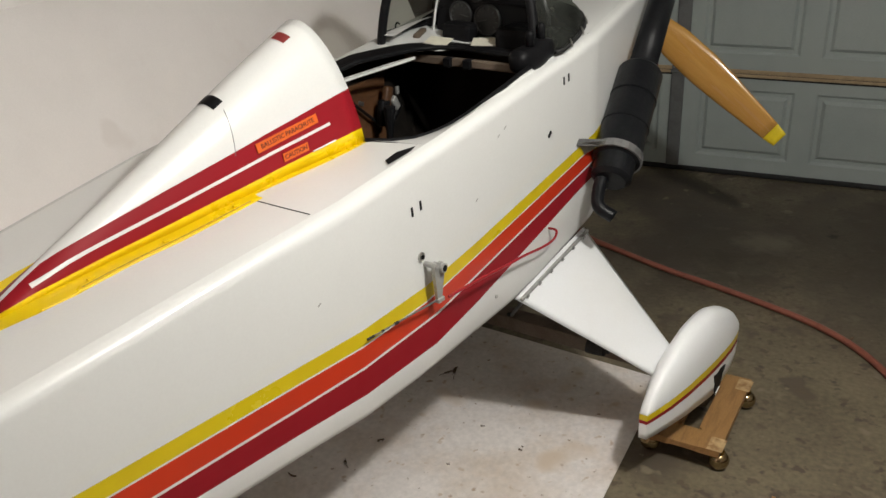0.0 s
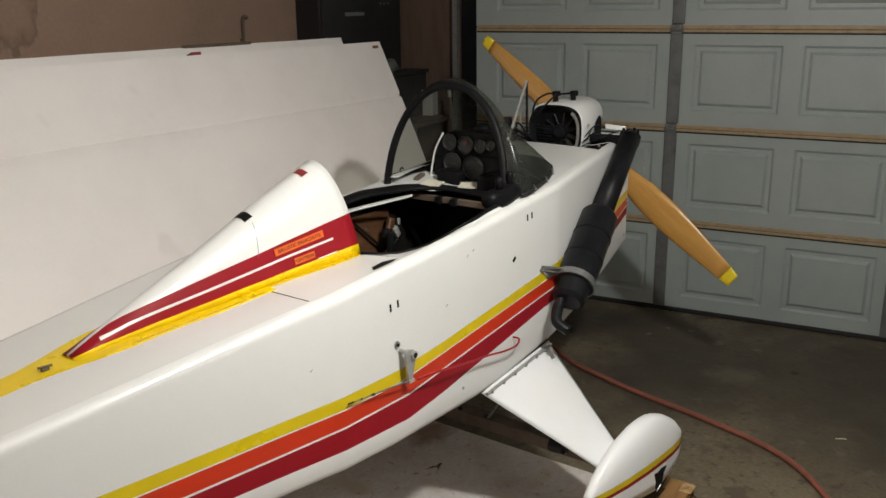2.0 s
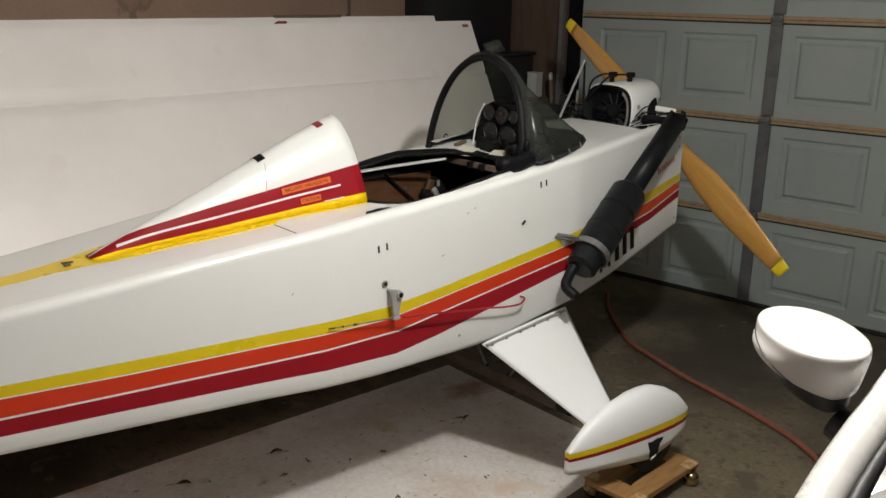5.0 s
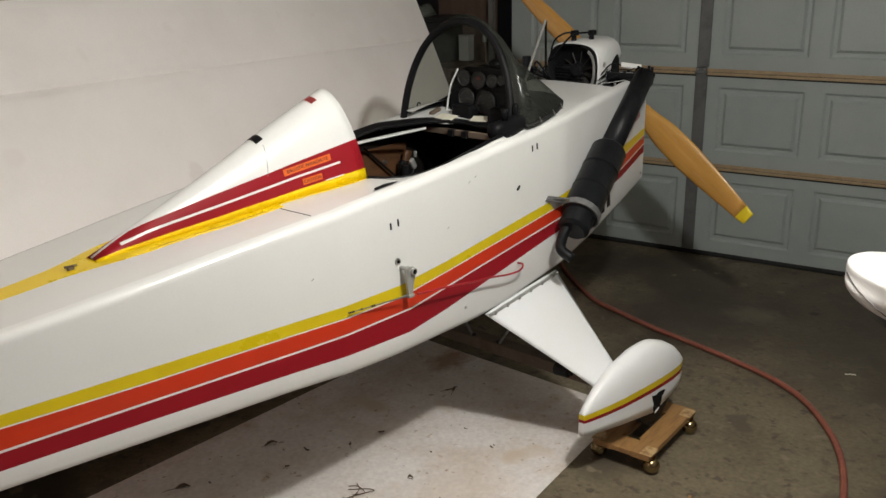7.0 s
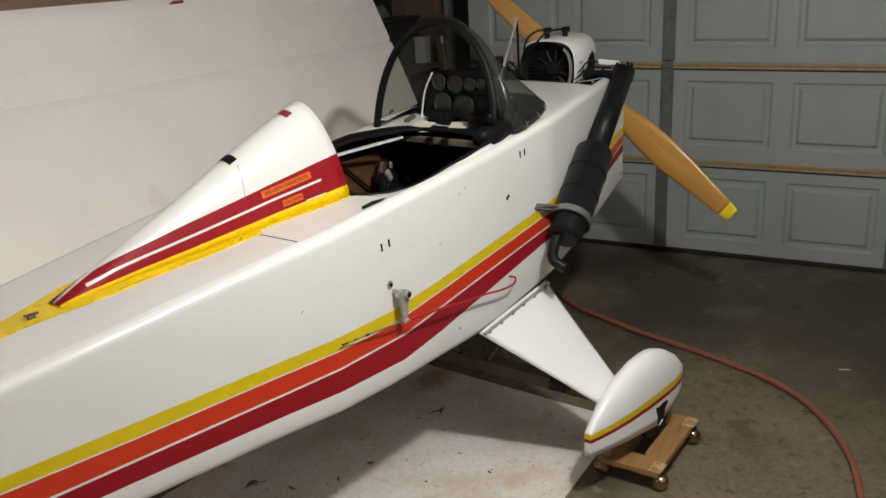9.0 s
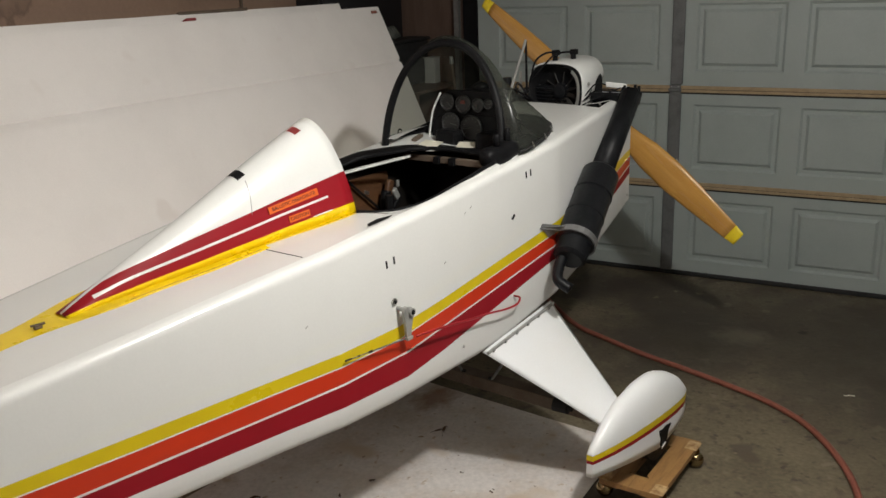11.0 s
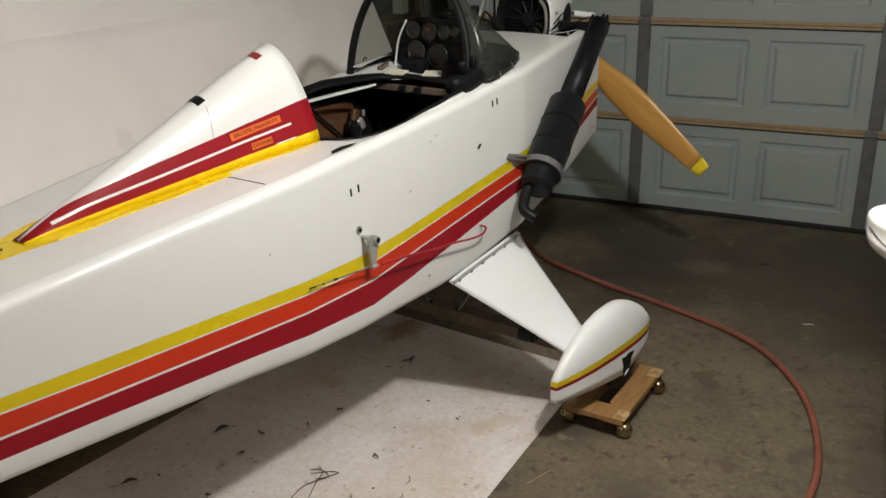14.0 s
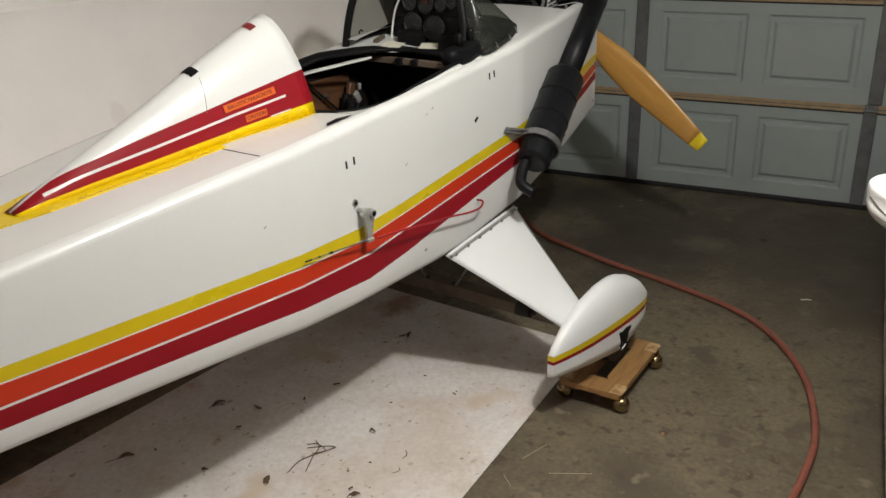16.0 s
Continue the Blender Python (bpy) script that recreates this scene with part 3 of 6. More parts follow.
def on_cone(u, t, out=0.0, s=1):
    """A point of the fairing at height t over the deck."""
    f = (u - CONE_TIP) / (CONE_BACK - CONE_TIP)
    h = cone_high(u)
    t = min(t, h)
    v = table(SPINE, u) * math.sqrt(max(0, 1 - (t / h) ** 2))
    k = t / h
    return P(u - CONE_LEAN * t * f, across(u, mid(u) + v + out * (1 - k), s), deck_z(u) - 0.004 * f + t + out * k)


BAND_YELLOW = [(0.80, 0.004), (0.85, 0.0095), (0.95, 0.012), (1.05, 0.015), (1.15, 0.0185), (1.25, 0.021), (1.35, 0.0225), (1.45, 0.0255), (1.55, 0.031), (1.648, 0.0365)]
BAND_LINE = [(0.80, 0.008), (0.85, 0.0185), (0.95, 0.033), (1.05, 0.040), (1.15, 0.0465), (1.25, 0.052), (1.35, 0.0575), (1.45, 0.063), (1.55, 0.071), (1.648, 0.079)]
BAND_RED = [(0.80, 0.012), (0.85, 0.030), (0.95, 0.052), (1.05, 0.065), (1.15, 0.077), (1.25, 0.086), (1.35, 0.0945), (1.45, 0.1045), (1.55, 0.117), (1.648, 0.1285)]


def bands(u):
    """Heights of the yellow's top, the white line and the red's top."""
    h = cone_high(u)
    line = table(BAND_LINE, u)
    return [min(h * q, z) for q, z in ((0.93, table(BAND_YELLOW, u)), (0.945, line - 0.0032), (0.96, line + 0.0032), (0.985, table(BAND_RED, u)))]


def build_cone():
    """The fairing behind the seat."""
    ust = stations(CONE_TIP, CONE_BACK, 0.035, [0.87, 1.33, 1.38, 1.566])
    bm = bmesh.new()
    for s in (1, -1):
        rows = []
        for u in ust:
            h = cone_high(u)
            hs = [0.0] + bands(u)
            t0 = math.asin(min(1, hs[-1] / h))
            hs += [h * math.sin(t0 + (math.pi / 2 - t0) * k / 10) for k in range(1, 11)]
            rows.append([on_cone(u, t, 0, s) for t in hs])

        def paint(i, j):
            if j == 0:
                return 1
            if j == 2:
                return 0 if 0.865 < ust[i] < 1.56 else 2
            return 2 if j in (1, 3) else 0
        loft(bm, rows, mats=paint)
    bmesh.ops.remove_doubles(bm, verts=bm.verts, dist=0.0004)
    cone = sharp(part("turtledeck", bm, [PAINT, CONE_YELLOW, RED], aircraft, "white tapered fairing with dark red and yellow bands"), 60)
    mod = cone.modifiers.new("thick", "SOLIDIFY")
    mod.thickness, mod.offset = 0.006, -1
    for name, u0, u1, k0, k1, mat, lab in (("tape_patch", 1.333, 1.361, 0.95, 0.95, BLACK, "black tape patch"),
                                           ("red_marking", 1.566, 1.592, 0.968, 0.999, DULL_RED, "small dark red marking")):
        b = bmesh.new()
        rows = []
        for u in (u0 + (u1 - u0) * i / 3 for i in range(4)):
            h, a0, a1 = cone_high(u), math.asin(k0), math.asin(k1)
            row = [on_cone(u, h * math.sin(a0 + (math.pi / 2 - a0) * k / 6), 0.0015) for k in range(7)]
            row += [on_cone(u, h * math.sin(a1 + (math.pi / 2 - a1) * k / 5), 0.0015, -1) for k in range(4, -1, -1)]
            rows.append(row)
        loft(b, rows)
        part(name, b, mat, aircraft, lab, True)
    part("cone_seam", tube([on_cone(1.350 - 0.0042 * k, cone_high(1.348 - 0.0042 * k) * (0.91 - 0.06 * k), 0.0002) for k in range(8)], 0.0008, 6), GREY_METAL, aircraft)
    # warning labels, along the red band
    for text, u, a, b, w, hh, size in (("BALLISTIC PARACHUTE", 1.452, 2, 3, 0.165, 0.0195, 0.0138), ("CAUTION", 1.456, 0, 1, 0.068, 0.018, 0.0135)):
        t = lambda x: (bands(x)[a] + bands(x)[b]) / 2
        c = on_cone(u, t(u), 0.0025)
        du = (on_cone(u + 0.03, t(u + 0.03)) - on_cone(u - 0.03, t(u - 0.03))).normalized()
        dg = on_cone(u, t(u) + 0.012) - on_cone(u, t(u) - 0.012)
        dn = du.cross(dg).normalized()
        dg = dn.cross(du).normalized()
        m = Matrix((du, dg, dn)).transposed().to_4x4()
        m.translation = c
        o = part("warning_label", boxed(-w / 2, w / 2, -hh / 2, hh / 2, -0.0005, 0.0012), LABEL_ORANGE, aircraft, "orange warning label", m=m)
        words("lettering", text, size, LETTER, Matrix.Translation((0, 0, 0.0016)), o, "dark red lettering")
    part("pinstripe", tube([on_cone(u, bands(u)[0] + 0.001, 0.0008) for u in (1.50, 1.525, 1.55, 1.567)], 0.0018, 6), PAINT, aircraft, "short white pinstripe")
    # cleat on the spine
    b = boxed(-0.009, 0.009, -0.005, 0.005, 0, 0.008, 0.002, Matrix.Translation(P(0.738, 0.055, deck_z(0.738))))
    tube_into(b, [P(0.724, 0.05, deck_z(0.738) + 0.009), P(0.752, 0.062, deck_z(0.738) + 0.011)], 0.003, 8)
    part("cleat", b, BEAM, aircraft, "small dark metal cleat")


def build_cockpit():
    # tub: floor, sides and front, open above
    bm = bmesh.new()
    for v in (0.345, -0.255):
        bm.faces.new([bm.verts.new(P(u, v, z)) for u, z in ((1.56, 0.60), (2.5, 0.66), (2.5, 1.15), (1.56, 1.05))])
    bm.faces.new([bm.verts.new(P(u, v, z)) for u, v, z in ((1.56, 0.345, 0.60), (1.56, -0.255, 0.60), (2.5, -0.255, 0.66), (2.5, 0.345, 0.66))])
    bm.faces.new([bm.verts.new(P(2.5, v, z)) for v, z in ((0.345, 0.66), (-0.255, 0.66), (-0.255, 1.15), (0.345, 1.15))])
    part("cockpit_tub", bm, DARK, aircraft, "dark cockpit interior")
    bm = bmesh.new()
    loft(bm, [[P(1.60 - 0.25 * (z - 1.06) + 0.1 * (1.06 - z), v, z) for v in (-0.25, -0.1, 0.045, 0.19, 0.34)] for z in (0.62, 0.8, 1.0, 1.05)])
    loft(bm, [[P(1.625 - 0.20 * (z - 1.06), 0.045 + v * w, z) for v in (-1, -0.5, 0, 0.5, 1)] for z, w in ((1.05, 0.112), (1.18, 0.098), (1.26, 0.066), (1.30, 0.036))])
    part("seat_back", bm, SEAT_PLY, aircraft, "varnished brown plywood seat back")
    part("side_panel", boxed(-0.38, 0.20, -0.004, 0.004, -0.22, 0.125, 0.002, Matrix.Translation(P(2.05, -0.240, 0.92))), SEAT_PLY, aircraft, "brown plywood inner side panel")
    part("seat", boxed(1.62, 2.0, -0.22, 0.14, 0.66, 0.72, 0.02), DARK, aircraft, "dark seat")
    edge = [P(u, table(OPEN, u), deck_z(u) + 0.002) for u in stations(CONE_END, 2.12, 0.03, [x for x, _ in OPEN])]
    part("coaming", tube(edge, 0.006, 8), BLACK, aircraft, "black edge trim")
    far = lambda u: across(u, table(OPEN_FAR, u), -1)
    edge = [P(u, far(u) + 0.004, min(deck_z(u), 1.136) + 0.006) for u in stations(1.66, 2.265, 0.03, [x for x, _ in OPEN_FAR])]
    edge += [P(2.268, 0.10, 1.138), P(2.25, 0.2, 1.14), P(2.22, 0.28, 1.145)]
    part("coaming", tube(edge, 0.0075, 8), BLACK, aircraft, "black padded edge", True)
    b = bmesh.new()
    loft(b, [[P(u, far(u) - 0.002, min(deck_z(u), 1.136) + 0.008), P(u, far(u) - 0.022, min(deck_z(u), 1.138) + 0.0105), P(u, far(u) - 0.040 - 0.022 * (u - 1.66), min(deck_z(u) + 0.002, 1.143) + 0.009)] for u in stations(1.66, 2.25, 0.03)])
    loft(b, [[P(2.26, v, 1.143), P(2.29, v, 1.146), P(2.315, v, 1.144)] for v in (-0.06, 0.0, 0.06, 0.14, 0.22, 0.28)])
    part("sill_pad", b, BLACK, aircraft, "black padded sill", True)
    b = bmesh.new()
    rows = []
    for u in stations(1.67, 2.185, 0.04, [2.15, 2.17]):
        v, z = far(u) + 0.020, 1.082 + 0.080 * (u - 1.67)
        w = 0.0075 * min(1.0, 0.25 + (2.185 - u) / 0.06)
        rows.append([P(u, v - w, z - 0.0035), P(u, v - w, z + 0.0035), P(u, v + w, z + 0.0035), P(u, v + w, z - 0.0035)])
    ends = loft(b, rows, closed=True)
    b.faces.new(ends[0])
    b.faces.new(ends[-1][::-1])
    part("edge_strip", b, PAINT, aircraft, "white strip along the far sill")
    # shoulder strap and controls
    part("harness_strap", tube([P(2.01, -0.22, 1.06), P(2.09, -0.22, 0.99), P(2.19, -0.215, 0.905)], 0.005, 8), BLACK, aircraft, "black harness strap")
    b = tube([P(2.13, -0.15, 0.70), P(2.15, -0.15, 0.90), P(2.155, -0.15, 0.98)], [0.012, 0.011, 0.018], 10)
    part("control_stick", b, BLACK, aircraft)
    for u, v, z, a, b2, c, turn, mat in ((2.21, -0.20, 0.985, 0.016, 0.01, 0.035, 20, SEAT_PLY), (2.235, -0.19, 0.965, 0.012, 0.008, 0.022, -30, ALLOY), (2.19, -0.20, 0.945, 0.02, 0.012, 0.04, 10, BLACK),
                                         (2.25, -0.19, 1.0, 0.006, 0.005, 0.012, 0, ALLOY), (2.24, -0.19, 0.935, 0.008, 0.006, 0.03, 45, BLACK)):
        b = boxed(-a, a, -b2, b2, -c, c, min(a, b2) * 0.6, Matrix.Translation(P(u, v, z)) @ pose(0, 0, 0, 0, turn, 0))
        part("lever_fitting", b, mat, aircraft, "small lever fitting on the side panel", True)
    part("screw_plate", boxed(-0.012, 0.012, -0.002, 0.002, -0.006, 0.006, 0.001, Matrix.Translation(P(2.13, -0.234, 0.985)) @ pose(0, 0, 0, 0, 25, 0)), STEEL, aircraft, "small metal plate")
    part("cross_strip", boxed(-0.010, 0.010, -0.19, 0.19, -0.011, 0.011, 0.003, Matrix.Translation(P(2.258, 0.035, 1.104))), BEAM_PALE, aircraft, "pale cross member")
    for v in (0.0, 0.065):
        part("clip", boxed(-0.014, 0.014, -0.012, 0.012, -0.013, 0.013, 0.002, Matrix.Translation(P(2.250, v, 1.104))), BLACK, aircraft, "black clip")


HOOP_U, HOOP_A, HOOP_Z, HOOP_H, HOOP_V = 2.215, 0.246, 1.132, 0.366, 0.038
GLASS_TIP = (2.725, 0.053, 1.188)


def arch(f, k, n=24, grow=0.0):
    """A point of the windscreen: f from the hoop (0) to the tip (1), k round the arch."""
    g = math.pi * k / n
    a = (HOOP_A + (0.062 * min(1, f / 0.06) if k * 2 < n else 0.0)) * math.sqrt(max(0.0, 1 - f * f)) + 0.003 + grow
    h = (HOOP_H + grow) * (1 - f) ** 1.12 + 0.003
    c, w = math.cos(g), math.sin(g)
    q = 2 / (2.1 - 0.48 * min(1, f / 0.12))
    c, w = abs(c) ** q * (1 if c > 0 else -1), w ** q
    u = HOOP_U + f * (GLASS_TIP[0] - HOOP_U) + 0.16 * h * w * (1 - f)
    base = deck_z(HOOP_U + f * (GLASS_TIP[0] - HOOP_U)) + 0.003 if f > 0 else HOOP_Z
    return P(u, HOOP_V + a * c, base + h * w)


def build_windscreen():
    hoop = [arch(0, k, 32) for k in range(33)]
    hoop = [hoop[0] - Vector((0, 0, 0.02))] + hoop + [hoop[-1] - Vector((0.0, 0, 0.020))]
    part("windscreen_hoop", tube(hoop, 0.0135, 12), BLACK, aircraft, "black tubular windscreen hoop", True)
    for p, e in ((hoop[-1], -1), (hoop[0], 1)):
        part("hoop_foot", boxed(-0.022, 0.03, -0.02, 0.02, -0.006, 0.012, 0.004, Matrix.Translation(p)), BLACK, aircraft, "black foot of the hoop")
    bm = bmesh.new()
    loft(bm, [[arch(f, k, 32) for k in range(33)] for f in (0, 0.02, 0.05, 0.1, 0.2, 0.32, 0.44, 0.56, 0.68, 0.79, 0.88, 0.95, 0.98, 1.0)])
    part("windscreen", bm, SMOKE, aircraft, "smoked transparent windscreen", True)
    base = [arch(f, 0, 24, 0.004) for f in (0.05, 0.1, 0.2, 0.35, 0.5, 0.65, 0.8, 0.92, 0.985)]
    base += [arch(f, 24, 24, 0.004) for f in (0.985, 0.92, 0.8, 0.65, 0.5, 0.35, 0.2, 0.1, 0.05)]
    part("windscreen_bead", tube(base, 0.0055, 8), RUBBER, aircraft, "black rubber bead", True)
    for f in (0.19, 0.41, 0.61):
        p = arch(f, 0, 24, 0.008)
        part("snap", tube([p + Vector((0, 0, -0.006)), p + Vector((0, 0, 0.005)), p + Vector((-0.005, 0.003, 0.016))], [0.005, 0.003, 0.002], 8), STEEL, aircraft, "small metal snap")
    fs = [0.0, 0.06, 0.15, 0.25, 0.35, 0.45, 0.55, 0.65, 0.75, 0.85, 0.93, 0.985]
    rows = []
    for f in fs:
        r, l = arch(f, 0, 24), arch(f, 24, 24)
        z = deck_z(r.x) + 0.009
        rows.append([Vector((r.x, r.y + (l.y - r.y) * k / 6, z + 0.10 * (1 - f) * min(1, f / 0.3) * math.sin(k / 6 * math.pi) ** 0.5)) for k in range(7)])
    b = bmesh.new()
    loft(b, rows[4:])
    part("glareshield", b, BLACK, aircraft, "black glareshield under the windscreen", True)
    for r in (0, 6):
        b = bmesh.new()
        loft(b, [[row[r], row[r] + (row[3] - row[r]).normalized() * 0.05] for row in rows[:5]])
        part("sill_cover", b, BLACK if r == 0 else PAINT, aircraft, "black sill inside the windscreen" if r == 0 else "white sill inside the windscreen")
    # padded black corner and small switches at the near foot of the hoop
    b = bmesh.new()
    bmesh.ops.create_uvsphere(b, u_segments=28, v_segments=18, radius=1.0)
    for v in b.verts:
        x, y, z = (abs(q) ** 0.72 * (1 if q > 0 else -1) for q in v.co)
        v.co = Vector((0.100 * x, 0.034 * y * (1 - 0.15 * x), 0.033 * z * (1 - 0.25 * x) + 0.004 * math.sin(x * 5)))
    bmesh.ops.transform(b, matrix=Matrix.Translation(P(2.195, 0.304, 1.166)) @ pose(0, 0, 0, 0, -6, -3), verts=b.verts)
    part("corner_pad", b, BLACK, aircraft, "black padded corner", True)
    for u, v, z, a, h in ((2.165, 0.305, 1.212, 0.012, 0.020), (2.222, 0.308, 1.216, 0.010, 0.026), (2.275, 0.300, 1.20, 0.014, 0.02)):
        part("switch", tube([P(u, v, z - h), P(u, v, z + h * 0.6), P(u, v, z + h)], [a, a, a * 0.7], 10), BLACK, aircraft, "black switch knob", True)
    part("switch_tip", boxed(-0.006, 0.006, -0.004, 0.004, -0.003, 0.003, 0.001, Matrix.Translation(P(2.30, 0.30, 1.262)) @ pose(0, 0, 0, 20, 30, 0)), STEEL, aircraft, "bright metal switch tip")


def build_panel():
    panel_u = 2.40
    bm = bmesh.new()
    outline = [(-0.14, 1.15), (0.23, 1.15), (0.235, 1.22), (0.20, 1.29), (0.13, 1.325), (-0.05, 1.325), (-0.105, 1.30), (-0.13, 1.22)]
    a = [bm.verts.new(P(panel_u, v, z)) for v, z in outline]
    b = [bm.verts.new(P(panel_u + 0.02, v, z)) for v, z in outline]
    bm.faces.new(a)
    bm.faces.new(b[::-1])
    for i in range(len(a)):
        j = (i + 1) % len(a)
        bm.faces.new((a[i], a[j], b[j], b[i]))
    panel = part("instrument_panel", bm, BLACK, aircraft, "black instrument panel with round gauges")
    for v, z, r in ((-0.057, 1.284, 0.028), (0.013, 1.279, 0.030), (0.076, 1.280, 0.022), (-0.045, 1.209, 0.036), (0.045, 1.199, 0.042), (0.12, 1.285, 0.016)):
        c = P(panel_u - 0.003, v, z)
        g = part("gauge", tube([c + Vector((0.003, 0, 0)), c - Vector((0.008, 0, 0)), c - Vector((0.009, 0, 0))], [r, r, r * 0.9], 24), DIAL, panel, "black round gauge")
        rim = [c + Vector((-0.009, r * math.cos(k * math.tau / 24), r * math.sin(k * math.tau / 24))) for k in range(25)]
        part("bezel", tube(rim, 0.0035, 6), PLASTIC, panel, "dark bezel")
        b = bmesh.new()
        for k in range(10):
            g0 = radians(-130 + 260 * k / 9)
            d = Vector((0, math.sin(g0), math.cos(g0)))
            tube_into(b, [c + d * r * 0.66 - Vector((0.0095, 0, 0)), c + d * r * 0.84 - Vector((0.0095, 0, 0))], 0.0013, 4)
        d = Vector((0, math.sin(v * 40), math.cos(v * 40)))
        tube_into(b, [c - Vector((0.0105, 0, 0)), c + d * r * 0.7 - Vector((0.0105, 0, 0))], 0.0014, 4)
        part("dial_marks", b, DIAL_MARK, panel, "pale dial marks and needle")
    part("dial_band", boxed(-0.001, 0.001, -0.01, 0.01, -0.006, 0.006, 0, Matrix.Translation(P(panel_u - 0.0135, 0.013, 1.287))), DIAL_RED, panel, "small red dial field")
    b = bmesh.new()
    bmesh.ops.create_uvsphere(b, u_segments=20, v_segments=12, radius=0.030, matrix=Matrix.Translation(P(2.44, 0.055, 1.335)) @ Matrix.Diagonal((0.9, 1, 0.7, 1)))
    box(b, -0.02, 0.02, -0.05, 0.05, -0.03, 0.0, 0.004, Matrix.Translation(P(2.44, 0.055, 1.335)))
    part("compass", b, BLACK, aircraft, "black compass on the panel top", True)
    part("white_wire", tube(curve_points([P(2.385, -0.142, 1.14), P(2.39, -0.142, 1.17), P(2.392, -0.125, 1.25), P(2.395, -0.09, 1.315)], 6), 0.0038, 8), PAINT, aircraft, "white bent wire", True)
    part("panel_support", boxed(2.34, 2.40, -0.085, 0.012, 1.12, 1.19, 0.014, Matrix.Diagonal((1, -1, 1, 1))), BLACK, aircraft, "black panel support")
    part("panel_foot", boxed(2.30, 2.40, 0.115, 0.285, 1.12, 1.20, 0.02, Matrix.Diagonal((1, -1, 1, 1))), BLACK, aircraft, "black foot of the panel")
    # small levers left of the panel
    lever = part("throttle_lever", tube([P(2.245, -0.240, 1.158), P(2.33, -0.215, 1.166), P(2.415, -0.185, 1.172)], [0.008, 0.009, 0.011], 8), BLACK, aircraft, "black lever on the far sill")
    part("knob", boxed(-0.018, 0.018, -0.014, 0.014, -0.016, 0.018, 0.006, Matrix.Translation(P(2.425, -0.172, 1.176))), BLACK, lever, "black end block", True)
    part("hook", tube(curve_points([P(2.305, -0.222, 1.164), P(2.303, -0.220, 1.180), P(2.310, -0.218, 1.187), P(2.318, -0.217, 1.181)], 4), 0.0028, 6), BLACK, lever, "small bent hook")
    b = boxed(-0.030, 0.034, -0.010, 0.010, -0.006, 0.007, 0.004, Matrix.Translation(P(2.325, -0.150, 1.157)) @ pose(0, 0, 0, 0, -8, 12))
    part("cable_clamp", b, BEAM, aircraft, "dark brown clamp on the far sill", True)
    part("note_card", boxed(-0.03, 0.03, -0.04, 0.035, -0.001, 0.001, 0, Matrix.Translation(P(2.330, 0.070, 1.150)) @ pose(0, 0, 0, 0, -8, 24)), CREAM, aircraft, "cream paper card")
    part("note_card", boxed(-0.03, 0.03, -0.035, 0.035, -0.001, 0.001, 0, Matrix.Translation(P(2.280, -0.054, 1.152)) @ pose(0, 0, 0, 4, -8, 10)), CREAM, aircraft, "cream paper card")


build_hull()
build_cone()
build_cockpit()
build_windscreen()
build_panel()


